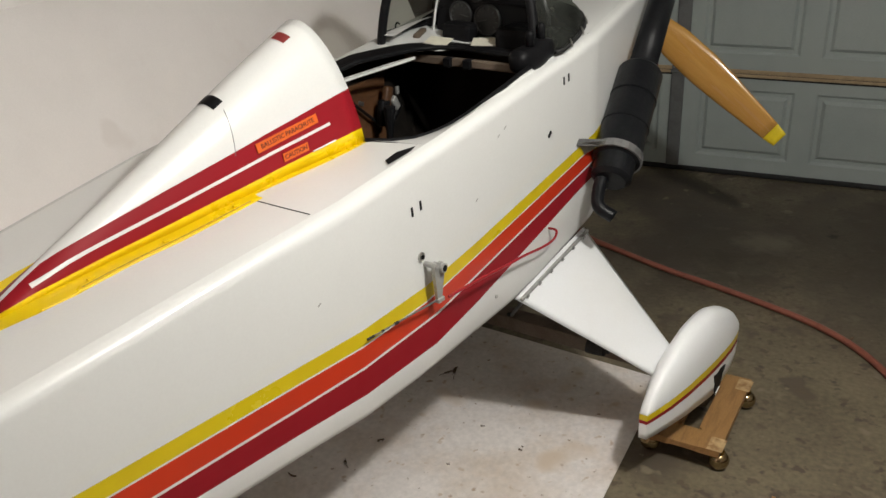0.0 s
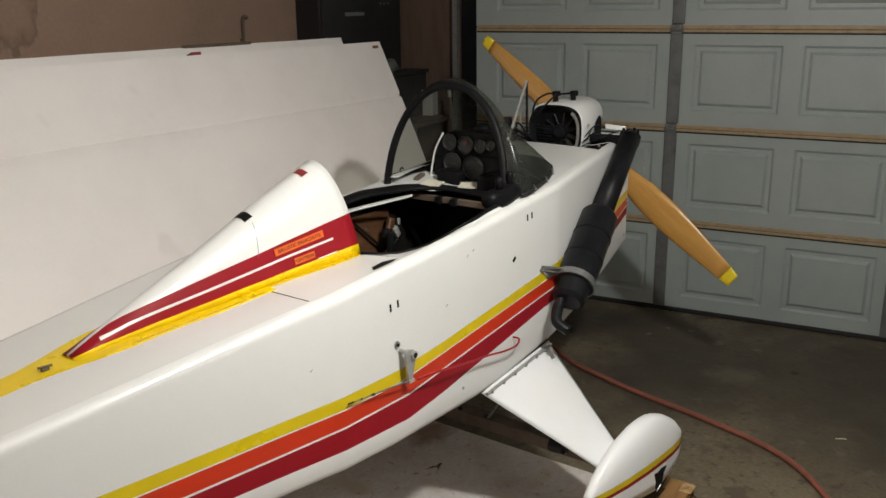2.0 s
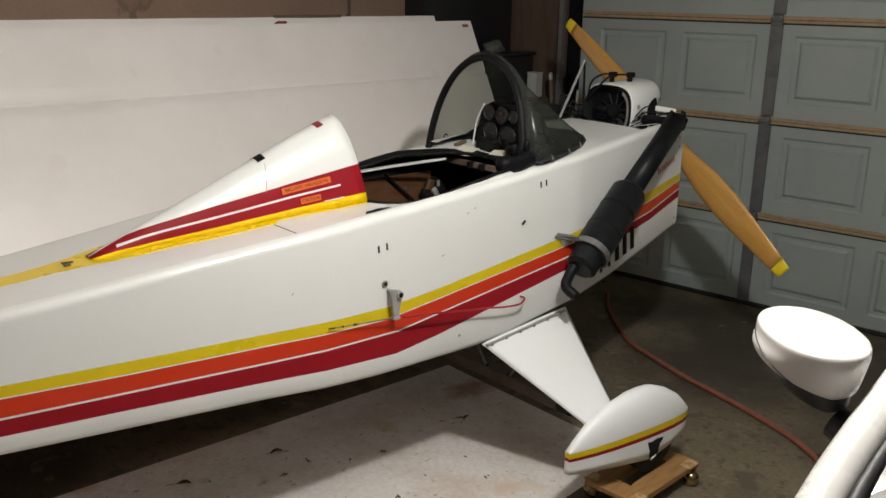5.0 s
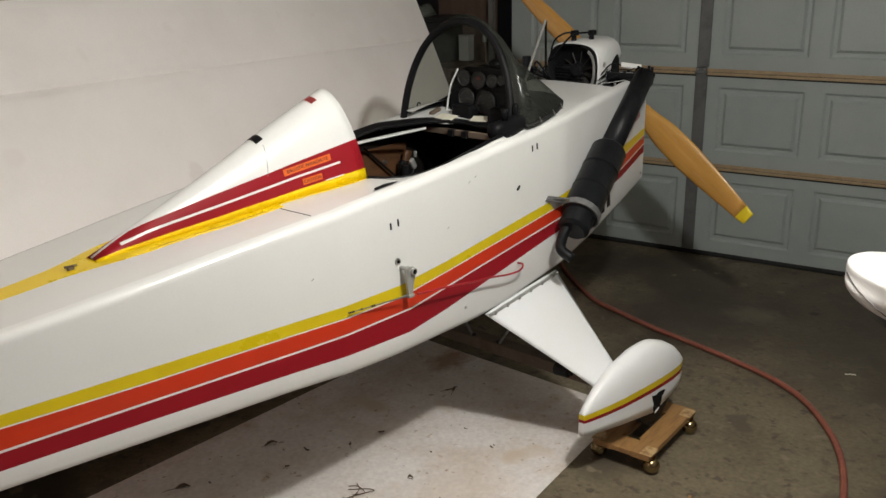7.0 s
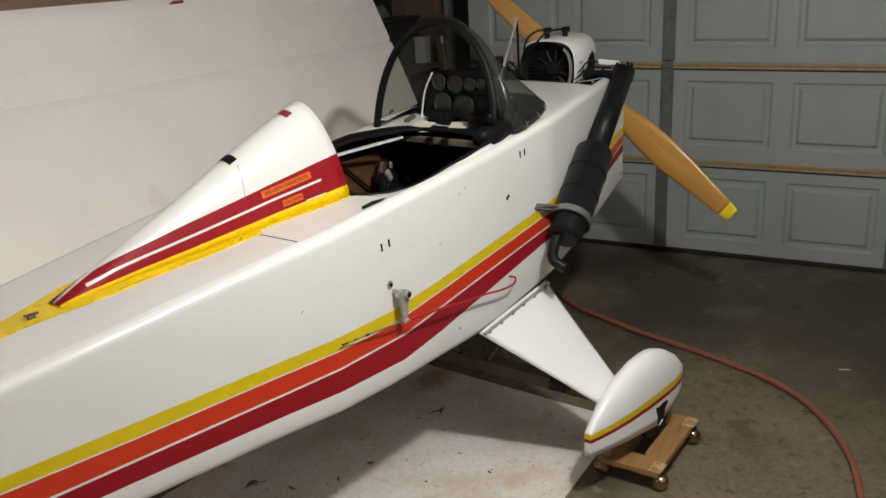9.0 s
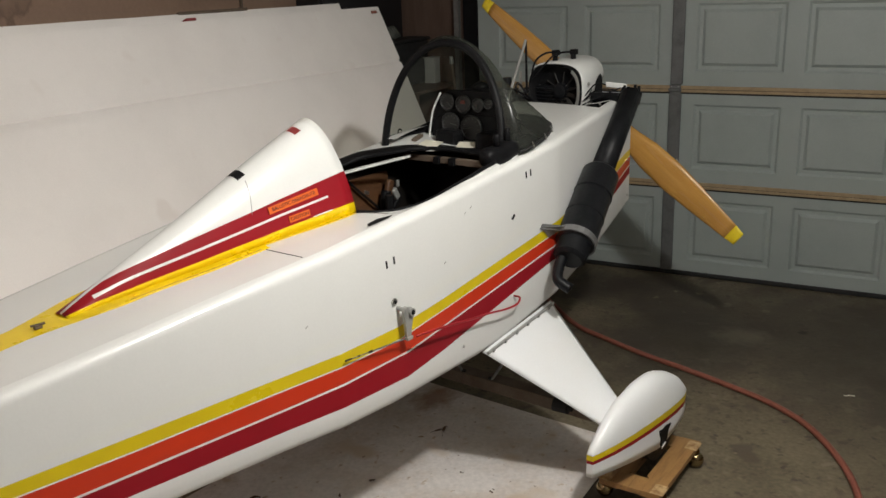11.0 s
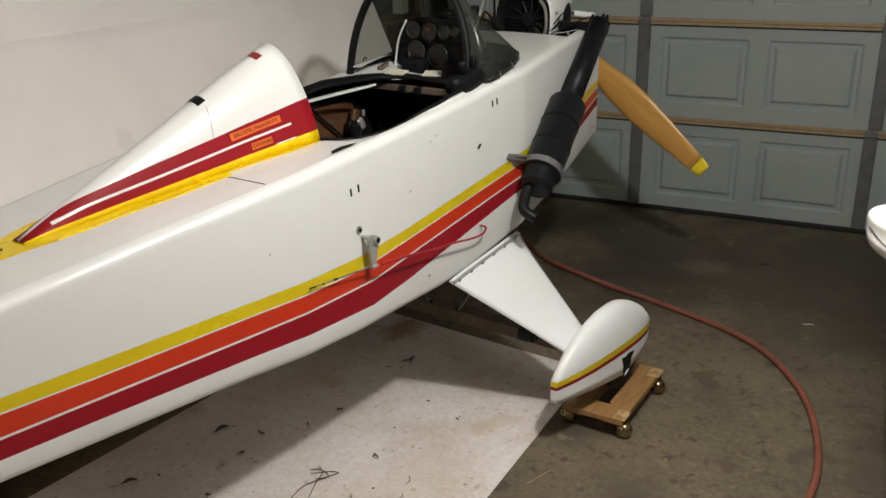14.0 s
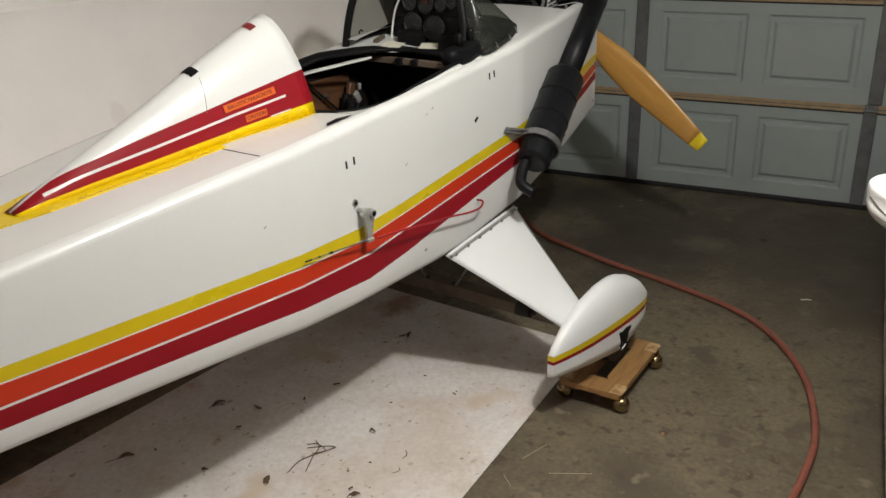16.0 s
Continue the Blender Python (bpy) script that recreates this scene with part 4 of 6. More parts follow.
def build_engine():
    # fan housing and white shroud on top of the nose
    fz, fv = 1.268, 0.030
    eng = new("engine")
    eng.parent = aircraft
    eng["label"] = "black fan-cooled engine under a white shroud"
    # white cowl: over the top and down the near side, open below
    bm = bmesh.new()
    sections = []
    for u, r, w, up in ((2.996, 0.106, 0.124, -0.010), (3.002, 0.110, 0.127, -0.010), (3.10, 0.112, 0.121, -0.005), (3.20, 0.112, 0.112, 0.0), (3.228, 0.101, 0.10, 0.0), (3.240, 0.074, 0.086, -0.004)):
        f = (u - 2.996) / 0.244
        g0, g1, q = -0.86 + 1.0 * min(1, f * 1.15), math.pi * 1.08, 3.2
        row = []
        for j in range(29):
            g = g0 + (g1 - g0) * j / 28
            c, y = math.cos(g), math.sin(g)
            row.append(P(u, fv + w * abs(c) ** (2 / q) * (1 if c >= 0 else -1), fz + up + r * abs(y) ** (2 / q) * (1 if y >= 0 else -1)))
        sections.append(row)
    rows = loft(bm, sections)
    bm.faces.new(rows[-1])
    cowl = sharp(part("shroud", bm, PAINT, eng, "white engine shroud"), 60)
    mod = cowl.modifiers.new("thick", "SOLIDIFY")
    mod.thickness, mod.offset = 0.004, -1
    bm = bmesh.new()
    def rim_ring(u, r):
        out = []
        for k in range(36):
            c, w = math.cos(k * math.tau / 36), math.sin(k * math.tau / 36)
            out.append(P(u, fv + r * 1.2 * abs(c) ** 0.75 * (1 if c > 0 else -1), fz - 0.012 + r * 1.05 * abs(w) ** 0.75 * (1 if w > 0 else -1)))
        return out
    rows = loft(bm, [rim_ring(3.18, 0.098), rim_ring(2.992, 0.102), rim_ring(2.986, 0.099), rim_ring(2.990, 0.094), rim_ring(3.045, 0.086)], closed=True)
    bm.faces.new(rows[-1])
    sharp(part("fan_housing", bm, BLACK, eng, "black fan housing"), 50)
    bm = bmesh.new()
    loft(bm, [rim_ring(2.9835, 0.0995)[-8:] + rim_ring(2.9835, 0.0995)[:6], rim_ring(2.984, 0.0955)[-8:] + rim_ring(2.984, 0.0955)[:6], rim_ring(2.992, 0.085)[-8:] + rim_ring(2.992, 0.085)[:6]])
    part("housing_rim", bm, ALLOY, eng, "grey metal inner rim", True)
    for k in range(11):
        g = math.tau * k / 11
        m = Matrix.Translation(P(3.03, fv + 0.012, fz - 0.02)) @ Matrix.Rotation(g, 4, "X") @ pose(0, 0.054, 0, 0, 30, 0)
        part("fan_blade", boxed(-0.010, 0.010, -0.026, 0.026, -0.0015, 0.0015, 0, m), DARK, eng, "dark fan blade")
    part("fan_hub", tube([P(3.008, fv + 0.008, fz - 0.016), P(3.012, fv + 0.008, fz - 0.016), P(3.035, fv + 0.008, fz - 0.016)], [0.018, 0.03, 0.034], 18), MATT_BLACK, eng, "dark fan hub")
    for dv, du in ((-0.03, 0.0), (0.025, 0.05)):
        b = tube([P(3.05 + du, fv + dv, fz + 0.10), P(3.05 + du, fv + dv, fz + 0.128)], [0.012, 0.01], 10)
        box(b, -0.012, 0.022, -0.012, 0.012, 0, 0.022, 0.004, Matrix.Translation(P(3.05 + du, fv + dv, fz + 0.122)))
        part("spark_plug_cap", b, BLACK, eng, "black spark plug cap")
        part("ignition_lead", tube(curve_points([P(3.05 + du, fv + dv, fz + 0.135), P(3.02, fv + dv - 0.03, fz + 0.132), P(2.99, fv + dv - 0.06, fz + 0.10), P(2.99, fv - 0.11, fz + 0.02)], 6), 0.004, 8), BLACK, eng, "black ignition lead", True)
    # loose wiring between the shroud and the exhaust flange
    for k, (a, b2, c, mat) in enumerate((((3.0, 0.150, 1.215), (3.03, 0.20, 1.262), (3.07, 0.27, 1.262), BLACK), ((2.995, 0.148, 1.20), (3.02, 0.21, 1.235), (3.06, 0.29, 1.272), BLACK),
                                         ((3.02, 0.150, 1.235), (3.05, 0.19, 1.285), (3.08, 0.25, 1.268), BLACK), ((2.99, 0.152, 1.225), (3.0, 0.19, 1.212), (3.05, 0.25, 1.222), ALLOY))):
        part("wire", tube(curve_points([P(*a), P(*b2), P(*c)], 7), 0.0028 if mat is BLACK else 0.002, 6), mat, eng, "thin loose wire", True)
    for u, v, z in ((2.985, -0.105, 1.205), (2.99, 0.155, 1.20), (3.03, 0.165, 1.285), (3.06, 0.20, 1.20)):
        part("hose_clip", boxed(-0.006, 0.006, -0.004, 0.004, -0.005, 0.005, 0.0015, Matrix.Translation(P(u, v, z)) @ pose(0, 0, 0, 20, 35, 15)), STEEL, eng, "small bright clip")
    # carburettor and brackets on the far side
    b = boxed(-0.045, 0.045, -0.03, 0.03, -0.035, 0.03, 0.012, Matrix.Translation(P(2.92, -0.15, 1.235)))
    tube_into(b, [P(2.87, -0.15, 1.245), P(2.81, -0.15, 1.25)], [0.03, 0.036], 14)
    tube_into(b, [P(2.92, -0.15, 1.25), P(2.92, -0.15, 1.31)], [0.022, 0.018], 12)
    part("carburettor", b, MATT_BLACK, eng, "dark carburettor with a round intake")
    for k in range(3):
        part("fuel_line", tube(curve_points([P(2.9, -0.14 + 0.02 * k, 1.22), P(2.86 + 0.03 * k, -0.10, 1.25 + 0.02 * k), P(2.96, -0.08 + 0.01 * k, 1.22), P(3.02, -0.07, 1.20)], 5), 0.0045, 6), BLACK, eng, "thin black line", True)
    part("engine_stay", tube([P(2.96, -0.115, 1.19), P(2.97, -0.115, 1.33)], 0.006, 8), STEEL, eng, "metal stay")
    part("foot_bracket", boxed(-0.02, 0.02, -0.006, 0.006, -0.03, 0.03, 0.003, Matrix.Translation(P(2.95, -0.11, 1.215))), STEEL, eng)
    b = tube([P(2.83, -0.10, 1.20), P(2.985, -0.10, 1.455)], 0.0055, 8)
    part("mast_tube", b, ALLOY, eng, "bright slanting tube")
    part("mast_tube", tube([P(2.985, -0.10, 1.455), P(3.0, -0.105, 1.21)], 0.005, 8), BLACK, eng, "black slanting tube")
    # cylinder block filling the bay
    block = part("cylinder", boxed(3.03, 3.20, -0.06, 0.11, 1.14, 1.27, 0.006), MATT_BLACK, eng, "black finned cylinder")
    for k in range(7):
        part("cooling_fin", boxed(3.02, 3.22, -0.07, 0.13, 1.17 + 0.014 * k, 1.176 + 0.014 * k), MATT_BLACK, block)
    # exhaust
    ex = new("exhaust")
    ex.parent = aircraft
    ex["label"] = "long black exhaust pipe with muffler along the nose"
    part("manifold", tube(curve_points([P(3.09, 0.08, 1.225), P(3.09, 0.2, 1.228), P(3.085, 0.29, 1.23), P(3.075, 0.35, 1.232)], 5), [0.019] * 16, 16), MATT_BLACK, ex, "black manifold", True)
    part("manifold", tube(curve_points([P(3.13, 0.10, 1.20), P(3.13, 0.19, 1.205), P(3.11, 0.27, 1.215), P(3.08, 0.33, 1.235)], 5), [0.015] * 16, 14), MATT_BLACK, ex, "black manifold", True)
    b = boxed(-0.03, 0.03, -0.035, 0.035, -0.028, 0.028, 0.008, Matrix.Translation(P(3.055, 0.334, 1.241)) @ pose(0, 0, 0, 0, 30, 0))
    for k in range(4):
        tube_into(b, [P(3.060 + 0.03 * math.cos(k * 1.57), 0.336 + 0.03 * math.sin(k * 1.57), 1.262), P(3.060 + 0.03 * math.cos(k * 1.57), 0.336 + 0.03 * math.sin(k * 1.57), 1.282)], 0.006, 6)
    part("elbow_flange", b, MATT_BLACK, ex, "black bolted flange")
    part("heat_shield", boxed(-0.042, 0.042, -0.014, 0.014, -0.003, 0.003, 0.001, Matrix.Translation(P(3.09, 0.255, 1.276)) @ pose(0, 0, 0, 32, 8, -52)), PAINT, ex, "small white tab")
    top, mid, low = Vector(P(3.050, 0.338, 1.244)), Vector(P(2.710, 0.392, 1.010)), Vector(P(2.378, 0.447, 0.778))
    way = (low - mid).normalized()
    part("header_pipe", tube([top, mid], [0.040, 0.043], 20), MATT_BLACK, ex, "black header pipe", True)
    sharp(part("muffler", tube([mid - way * 0.01, mid, mid + way * 0.012, mid + way * 0.30, mid + way * 0.31, low - way * 0.075, low - way * 0.07, low - way * 0.012, low],
                         [0.045, 0.060, 0.068, 0.069, 0.070, 0.070, 0.058, 0.058, 0.045], 24), MATT_BLACK, ex, "black cylindrical muffler"), 40)
    for k in (0.11, 0.215):
        part("weld_seam", tube([mid + way * k, mid + way * (k + 0.004)], 0.0705, 24), MATT_BLACK, ex)
    part("tailpipe", tube(curve_points([low - way * 0.02 + Vector((-0.012, 0.02, 0)), P(2.345, 0.428, 0.757), P(2.312, 0.445, 0.725), P(2.315, 0.49, 0.700)], 6), [0.019] * 19, 14), MATT_BLACK, ex, "bent black tailpipe", True)
    # strap round the muffler, riveted to the hull
    side = way.orthogonal().normalized()
    up = way.cross(side)
    c = low - way * 0.085
    pts = []
    for k in range(-7, 8):
        g = radians(k * 17)
        out = Vector((0, -1, 0)) - way * Vector((0, -1, 0)).dot(way)
        out.normalize()
        ax = way.cross(out)
        pts.append(c + (out * math.cos(g) + ax * math.sin(g)) * 0.075)
    pts = [P(2.335, 0.366, 0.895)] + pts + [P(2.43, 0.355, 0.80)]
    if (pts[1] - pts[0]).length > (pts[-2] - pts[0]).length:
        pts = [pts[0]] + pts[1:-1][::-1] + [pts[-1]]
    bm = bmesh.new()
    loft(bm, [[p - way * 0.012, p + way * 0.012] for p in pts])
    b = bmesh.new()
    web = [P(2.335, 0.3655, 0.895), P(2.385, 0.3655, 0.845), pts[2] - way * 0.004, pts[1]]
    f0, f1 = [b.verts.new(p) for p in web], [b.verts.new(p + way * 0.003) for p in web]
    b.faces.new(f0)
    b.faces.new(f1[::-1])
    for i in range(4):
        b.faces.new((f0[i], f0[(i + 1) % 4], f1[(i + 1) % 4], f1[i]))
    part("strap_bracket", b, STEEL, ex, "thin metal plate between strap and hull")
    st = part("strap", bm, GREY_METAL, ex, "grey metal strap round the muffler")
    mod = st.modifiers.new("thick", "SOLIDIFY")
    mod.thickness = 0.005


def build_propeller():
    hub = P(3.485, 0, 1.092)
    prop = new("propeller")
    prop.parent = aircraft
    prop["label"] = "two-bladed varnished wooden propeller with yellow tips"
    along = Vector((0, -0.793, -0.609))          # towards the lower right tip
    across_ = Vector((0, -0.609, 0.793))
    fwd = Vector((1, 0, 0))
    wide = [(0.0, 0.042), (0.08, 0.040), (0.16, 0.046), (0.28, 0.066), (0.42, 0.070), (0.56, 0.061), (0.68, 0.049), (0.77, 0.040), (0.815, 0.033)]
    for sgn in (1, -1):
        turn = Matrix((along * sgn, across_ * sgn, along.cross(across_))).transposed().to_4x4()
        turn.translation = hub
        ahead = 1.0 if along.cross(across_).x > 0 else -1.0

        def ring(r):
            w = table(wide, r) * (1.0 if sgn > 0 else 0.80)
            thick = 0.034 * (1 - r) ** 1.4 + 0.007
            tw = radians(66 - 62 * min(1, r / 0.6) ** 0.6)
            out = []
            for k in range(16):
                g = math.tau * k / 16
                a, b = w * math.cos(g), thick * math.sin(g) * (0.65 if math.sin(g) < 0 else 1)
                out.append(Vector((r, a * math.cos(tw * 0.4), ahead * (b + a * math.sin(tw) * 0.35))))
            return out
        cut = 0.767
        for name, a, b, mat in (("blade", 0.0, cut, PROP_WOOD), ("blade_tip", cut, 0.815, TIP_YELLOW)):
            bm = bmesh.new()
            rows = loft(bm, [ring(r) for r in np.linspace(a, b, 26 if name == "blade" else 5)], closed=True)
            bm.faces.new(rows[0][::-1])
            bm.faces.new(rows[-1])
            part(name, bm, mat, prop, "yellow painted blade tip" if name == "blade_tip" else "", True, turn)
    b = tube([P(3.26, 0, 1.092), P(3.30, 0, 1.092), P(3.43, 0, 1.092), P(3.44, 0, 1.092)], [0.10, 0.095, 0.065, 0.05], 28)
    sharp(part("hub_fairing", b, PAINT, prop, "white round hub fairing"), 50)
    part("hub_plate", tube([P(3.52, 0, 1.092), P(3.535, 0, 1.092)], 0.055, 24), STEEL, prop)


def build_gear():
    for s in (1, -1):
        leg = new("landing_gear_leg")
        leg.parent = aircraft
        leg["label"] = "flat white landing gear leg"
        root_a, root_f = (1.99, 0.352, 0.556), (2.43, 0.345, 0.594)
        tip_a, tip_f = (2.262, 0.70, 0.240), (2.348, 0.70, 0.280)
        bm = bmesh.new()
        rows = []
        for f in np.linspace(0, 1, 9):
            a = Vector(root_a).lerp(Vector(tip_a), f)
            b = Vector(root_f).lerp(Vector(tip_f), f)
            t = 0.012
            n = Vector((0, 0.66, 0.75))
            ring = []
            for q, e in ((0, 0.3), (0.06, 0.8), (0.3, 1), (0.7, 0.9), (0.95, 0.4), (1, 0.1)):
                ring.append(a.lerp(b, q) + n * t * e)
            for q, e in ((0.95, -0.4), (0.5, -0.9), (0.06, -0.8)):
                ring.append(a.lerp(b, q) + n * t * e)
            rows.append([P(p[0], across(2.2, p[1], s), p[2]) for p in ring])
        loft(bm, rows, closed=True)
        part("fairing", bm, GEAR_WHITE, leg, "", True)
        # piano hinge along the root
        a, b = Vector(root_a) + Vector((0.01, 0.018, 0.0)), Vector(root_f) + Vector((-0.02, 0.022, 0.0))
        part("hinge_strip", tube([P(p.x, across(2.2, p.y, s), p.z) for p in (a.lerp(b, k / 4) for k in range(5))], 0.0056, 8), ALLOY, leg, "grey metal hinge strip")
        for k in range(6):
            p = a.lerp(b, 0.06 + 0.17 * k)
            part("bolt", tube([P(p.x, across(2.2, p.y + 0.002, s), p.z - 0.004), P(p.x, across(2.2, p.y + 0.007, s), p.z + 0.002)], [0.0062, 0.0050], 8), ZINC, leg)
        pant = new("wheel_pant")
        pant.parent = aircraft
        pant["label"] = "white teardrop wheel pant with yellow and red stripes"
        prof = [(2.068, 0.012, 0.266, 0.182), (2.10, 0.022, 0.298, 0.180), (2.16, 0.037, 0.345, 0.178), (2.24, 0.050, 0.386, 0.172), (2.34, 0.058, 0.412, 0.163),
                (2.40, 0.060, 0.416, 0.156), (2.435, 0.060, 0.414, 0.156), (2.455, 0.060, 0.410, 0.168), (2.52, 0.057, 0.386, 0.182), (2.58, 0.048, 0.350, 0.202), (2.618, 0.035, 0.311, 0.216), (2.640, 0.020, 0.282, 0.230), (2.650, 0.006, 0.264, 0.243)]
        us = np.linspace(2.068, 2.650, 44)
        bm = bmesh.new()
        tail = []
        for e in (1, -1):
            rows = []
            for u in us:
                w, top, bot = (float(np.interp(u, [p[0] for p in prof], [p[i] for p in prof])) for i in (1, 2, 3))
                w *= 0.94
                q = (u - 2.062) / 0.588
                red = 0.230 + 0.013 * q + 0.014 * q * (1 - q)
                yel = red + 0.030 + 0.018 * q * (1 - q) + 0.008 * q
                hi = max(bot + 0.012, min(yel, top - 0.002))
                md = max(bot + 0.008, min(red + 0.38 * (yel - red), top - 0.006))
                lo = max(bot + 0.004, min(red, top - 0.010))
                shape = [(w * 0.955, bot), (w * 0.972, bot * 0.6 + lo * 0.4), (w * 0.985, lo), (w * 0.99, md), (w, hi)]
                for k in range(1, 11):
                    g = k / 10 * math.pi / 2
                    shape.append((w * math.cos(g) ** 0.9, hi + (top - hi) * math.sin(g)))
                rows.append([P(u, across(u, 0.735 + e * x + 0.10 * (u - 2.4), s), z) for x, z in shape])
            loft(bm, rows, mats=lambda i, j: {2: 2, 3: 1}.get(j, 0))
            tail.append(rows[0])
        loft(bm, tail, mats=lambda i, j: {2: 2, 3: 1}.get(j, 0))
        bmesh.ops.remove_doubles(bm, verts=bm.verts, dist=0.0005)
        ob = sharp(part("shell", bm, [GEAR_WHITE, YELLOW, RED], pant), 55)
        mod = ob.modifiers.new("thick", "SOLIDIFY")
        mod.thickness, mod.offset = 0.004, -1
        part("tyre", tube([P(2.465, across(2.43, q, s), 0.209) for q in (0.705, 0.71, 0.765, 0.77)], [0.09, 0.126, 0.126, 0.09], 28), RUBBER, pant, "black tyre")
        # axle cut-out with a torn edge, and the pale axle end below it
        on = lambda u, z, out: P(u, across(2.43, 0.735 + 0.1 * (u - 2.4) + 0.0546 + 0.020 * (z - 0.15) + out, s), z)
        b = bmesh.new()
        edge = [(2.392, 0.226), (2.414, 0.222), (2.436, 0.229), (2.468, 0.226), (2.462, 0.214), (2.452, 0.206), (2.449, 0.185), (2.444, 0.168), (2.428, 0.160), (2.410, 0.156), (2.404, 0.170), (2.406, 0.188), (2.398, 0.205)]
        lo, hi = [b.verts.new(on(u, z, -0.001)) for u, z in edge], [b.verts.new(on(u, z, 0.0022)) for u, z in edge]
        b.faces.new(hi)
        for i in range(len(lo)):
            b.faces.new((lo[i], lo[(i + 1) % len(lo)], hi[(i + 1) % len(lo)], hi[i]))
        slot = part("axle_slot", b, BLACK, pant, "black axle cut-out")
        part("torn_lip", boxed(-0.016, 0.014, -0.0016, 0.0016, -0.006, 0.005, 0.0012, Matrix.Translation(on(2.424, 0.160, 0.003)) @ pose(0, 0, 0, 14, -16, 0)), GEAR_WHITE, slot, "pale torn lip of the cut-out")
    # spreader beam with its two stays
    part("axle_beam", boxed(-0.032, 0.032, -0.55, 0.64, -0.024, 0.024, 0.004, Matrix.Translation(P(2.40, 0.0, 0.222))), BEAM, aircraft, "rusty brown axle beam")
    for a, b in (((2.380, -0.012, 0.235), (2.36, -0.262, 0.600)), ((2.380, 0.112, 0.235), (2.36, 0.345, 0.585))):
        part("beam_stay", tube([P(*a), P(*b)], 0.0055, 8), GREY_METAL, aircraft, "thin metal stay")
        part("stay_bolt", tube([P(a[0], a[1], 0.232), P(a[0], a[1], 0.252)], 0.009, 8), RUBBER, aircraft, "dark bolt head")
    b = tube([P(2.362, 0.405, 0.232), P(2.362, 0.46, 0.232)], [0.027, 0.024], 14)
    tube_into(b, [P(2.362, 0.455, 0.232), P(2.362, 0.475, 0.232)], 0.012, 10)
    part("rubber_stop", b, RUBBER, aircraft, "black rubber stop")


def build_hull_fittings():
    # tall slots, hole and inlet
    for u, z in ((1.544, 0.981), (1.575, 0.985), (2.245, 1.090), (2.272, 1.093)):
        w = table(WIDE, u)
        part("slot", boxed(-0.003, 0.003, -0.0012, 0.0012, -0.011, 0.011, 0.001, Matrix.Translation(P(u, w + 0.001, z)) @ pose(0, 0, 0, 0, -6, 0)), BLACK, aircraft, "narrow black slot")
    part("hole", boxed(-0.010, 0.010, -0.002, 0.002, -0.005, 0.005, 0.002, Matrix.Translation(P(2.166, 0.364, 0.967)) @ pose(0, 0, 0, 0, -38, 0)), BLACK, aircraft, "small dark slanted hole")
    for u, z in ((1.935, 1.052), (1.905, 1.040), (1.80, 0.915), (1.25, 0.90)):
        part("paint_chip", boxed(-0.005, 0.005, -0.0006, 0.0006, -0.0016, 0.0016, 0.0004, Matrix.Translation(P(u, 0.3632 if u > 1.35 else table(WIDE, u), z)) @ pose(0, 0, 0, 0, -30, 0)), ALLOY, aircraft, "small grey paint chip")
    bm = bmesh.new()
    bm.faces.new([bm.verts.new(P(u, v, deck_at(u, v) + 0.0025)) for u, v in ((1.525, 0.325), (1.543, 0.303), (1.59, 0.298), (1.628, 0.321), (1.60, 0.328))])
    part("air_inlet", bm, BLACK, aircraft, "dark flush air inlet")
    # control arm with rod and red cable
    b = bmesh.new()
    lo = [(1.570, 0.846), (1.574, 0.854), (1.583, 0.855), (1.592, 0.849), (1.603, 0.848), (1.612, 0.838), (1.610, 0.822), (1.601, 0.790), (1.597, 0.768), (1.588, 0.758), (1.579, 0.764), (1.575, 0.800), (1.571, 0.833)]
    f0 = [b.verts.new(P(u, 0.386, z)) for u, z in lo]
    f1 = [b.verts.new(P(u, 0.394, z)) for u, z in lo]
    b.faces.new(f0[::-1])
    b.faces.new(f1)
    for i in range(len(f0)):
        b.faces.new((f0[i], f0[(i + 1) % len(f0)], f1[(i + 1) % len(f0)], f1[i]))
    tube_into(b, [P(1.579, 0.362, 0.846), P(1.579, 0.396, 0.846)], 0.0065, 12)
    tube_into(b, [P(1.599, 0.384, 0.835), P(1.599, 0.402, 0.835)], 0.0115, 16)
    box(b, -0.013, 0.011, -0.006, 0.006, -0.005, 0.005, 0.002, Matrix.Translation(P(1.590, 0.392, 0.760)))
    arm = part("control_arm", b, ALLOY, aircraft, "grey metal control arm")
    part("arm_bore", tube([P(1.599, 0.4015, 0.835), P(1.599, 0.4032, 0.835)], 0.0075, 14), BLACK, arm, "dark bore")
    part("washer", tube([P(1.566, 0.363, 0.868), P(1.566, 0.367, 0.868)], 0.011, 14), STEEL, aircraft, "round metal washer")
    part("washer_screw", tube([P(1.566, 0.367, 0.868), P(1.566, 0.370, 0.868)], 0.005, 6), BLACK, aircraft, "dark screw")
    rod = part("push_rod", tube([P(1.59, 0.392, 0.762), P(1.48, 0.383, 0.768), P(1.37, 0.374, 0.774)], [0.0026, 0.0020, 0.0016], 8), GREY_METAL, aircraft, "thin metal push rod")
    for c0, c1, r in ((1.374, 1.354, 0.0026), (1.449, 1.437, 0.0034), (1.403, 1.398, 0.0028)):
        at = lambda u: P(u, 0.374 + (u - 1.37) * 0.0818, 0.774 - (u - 1.37) * 0.0545)
        part("rod_fitting", tube([at(c0), at(c1)], r, 8), RUBBER, rod, "dark rod fitting")
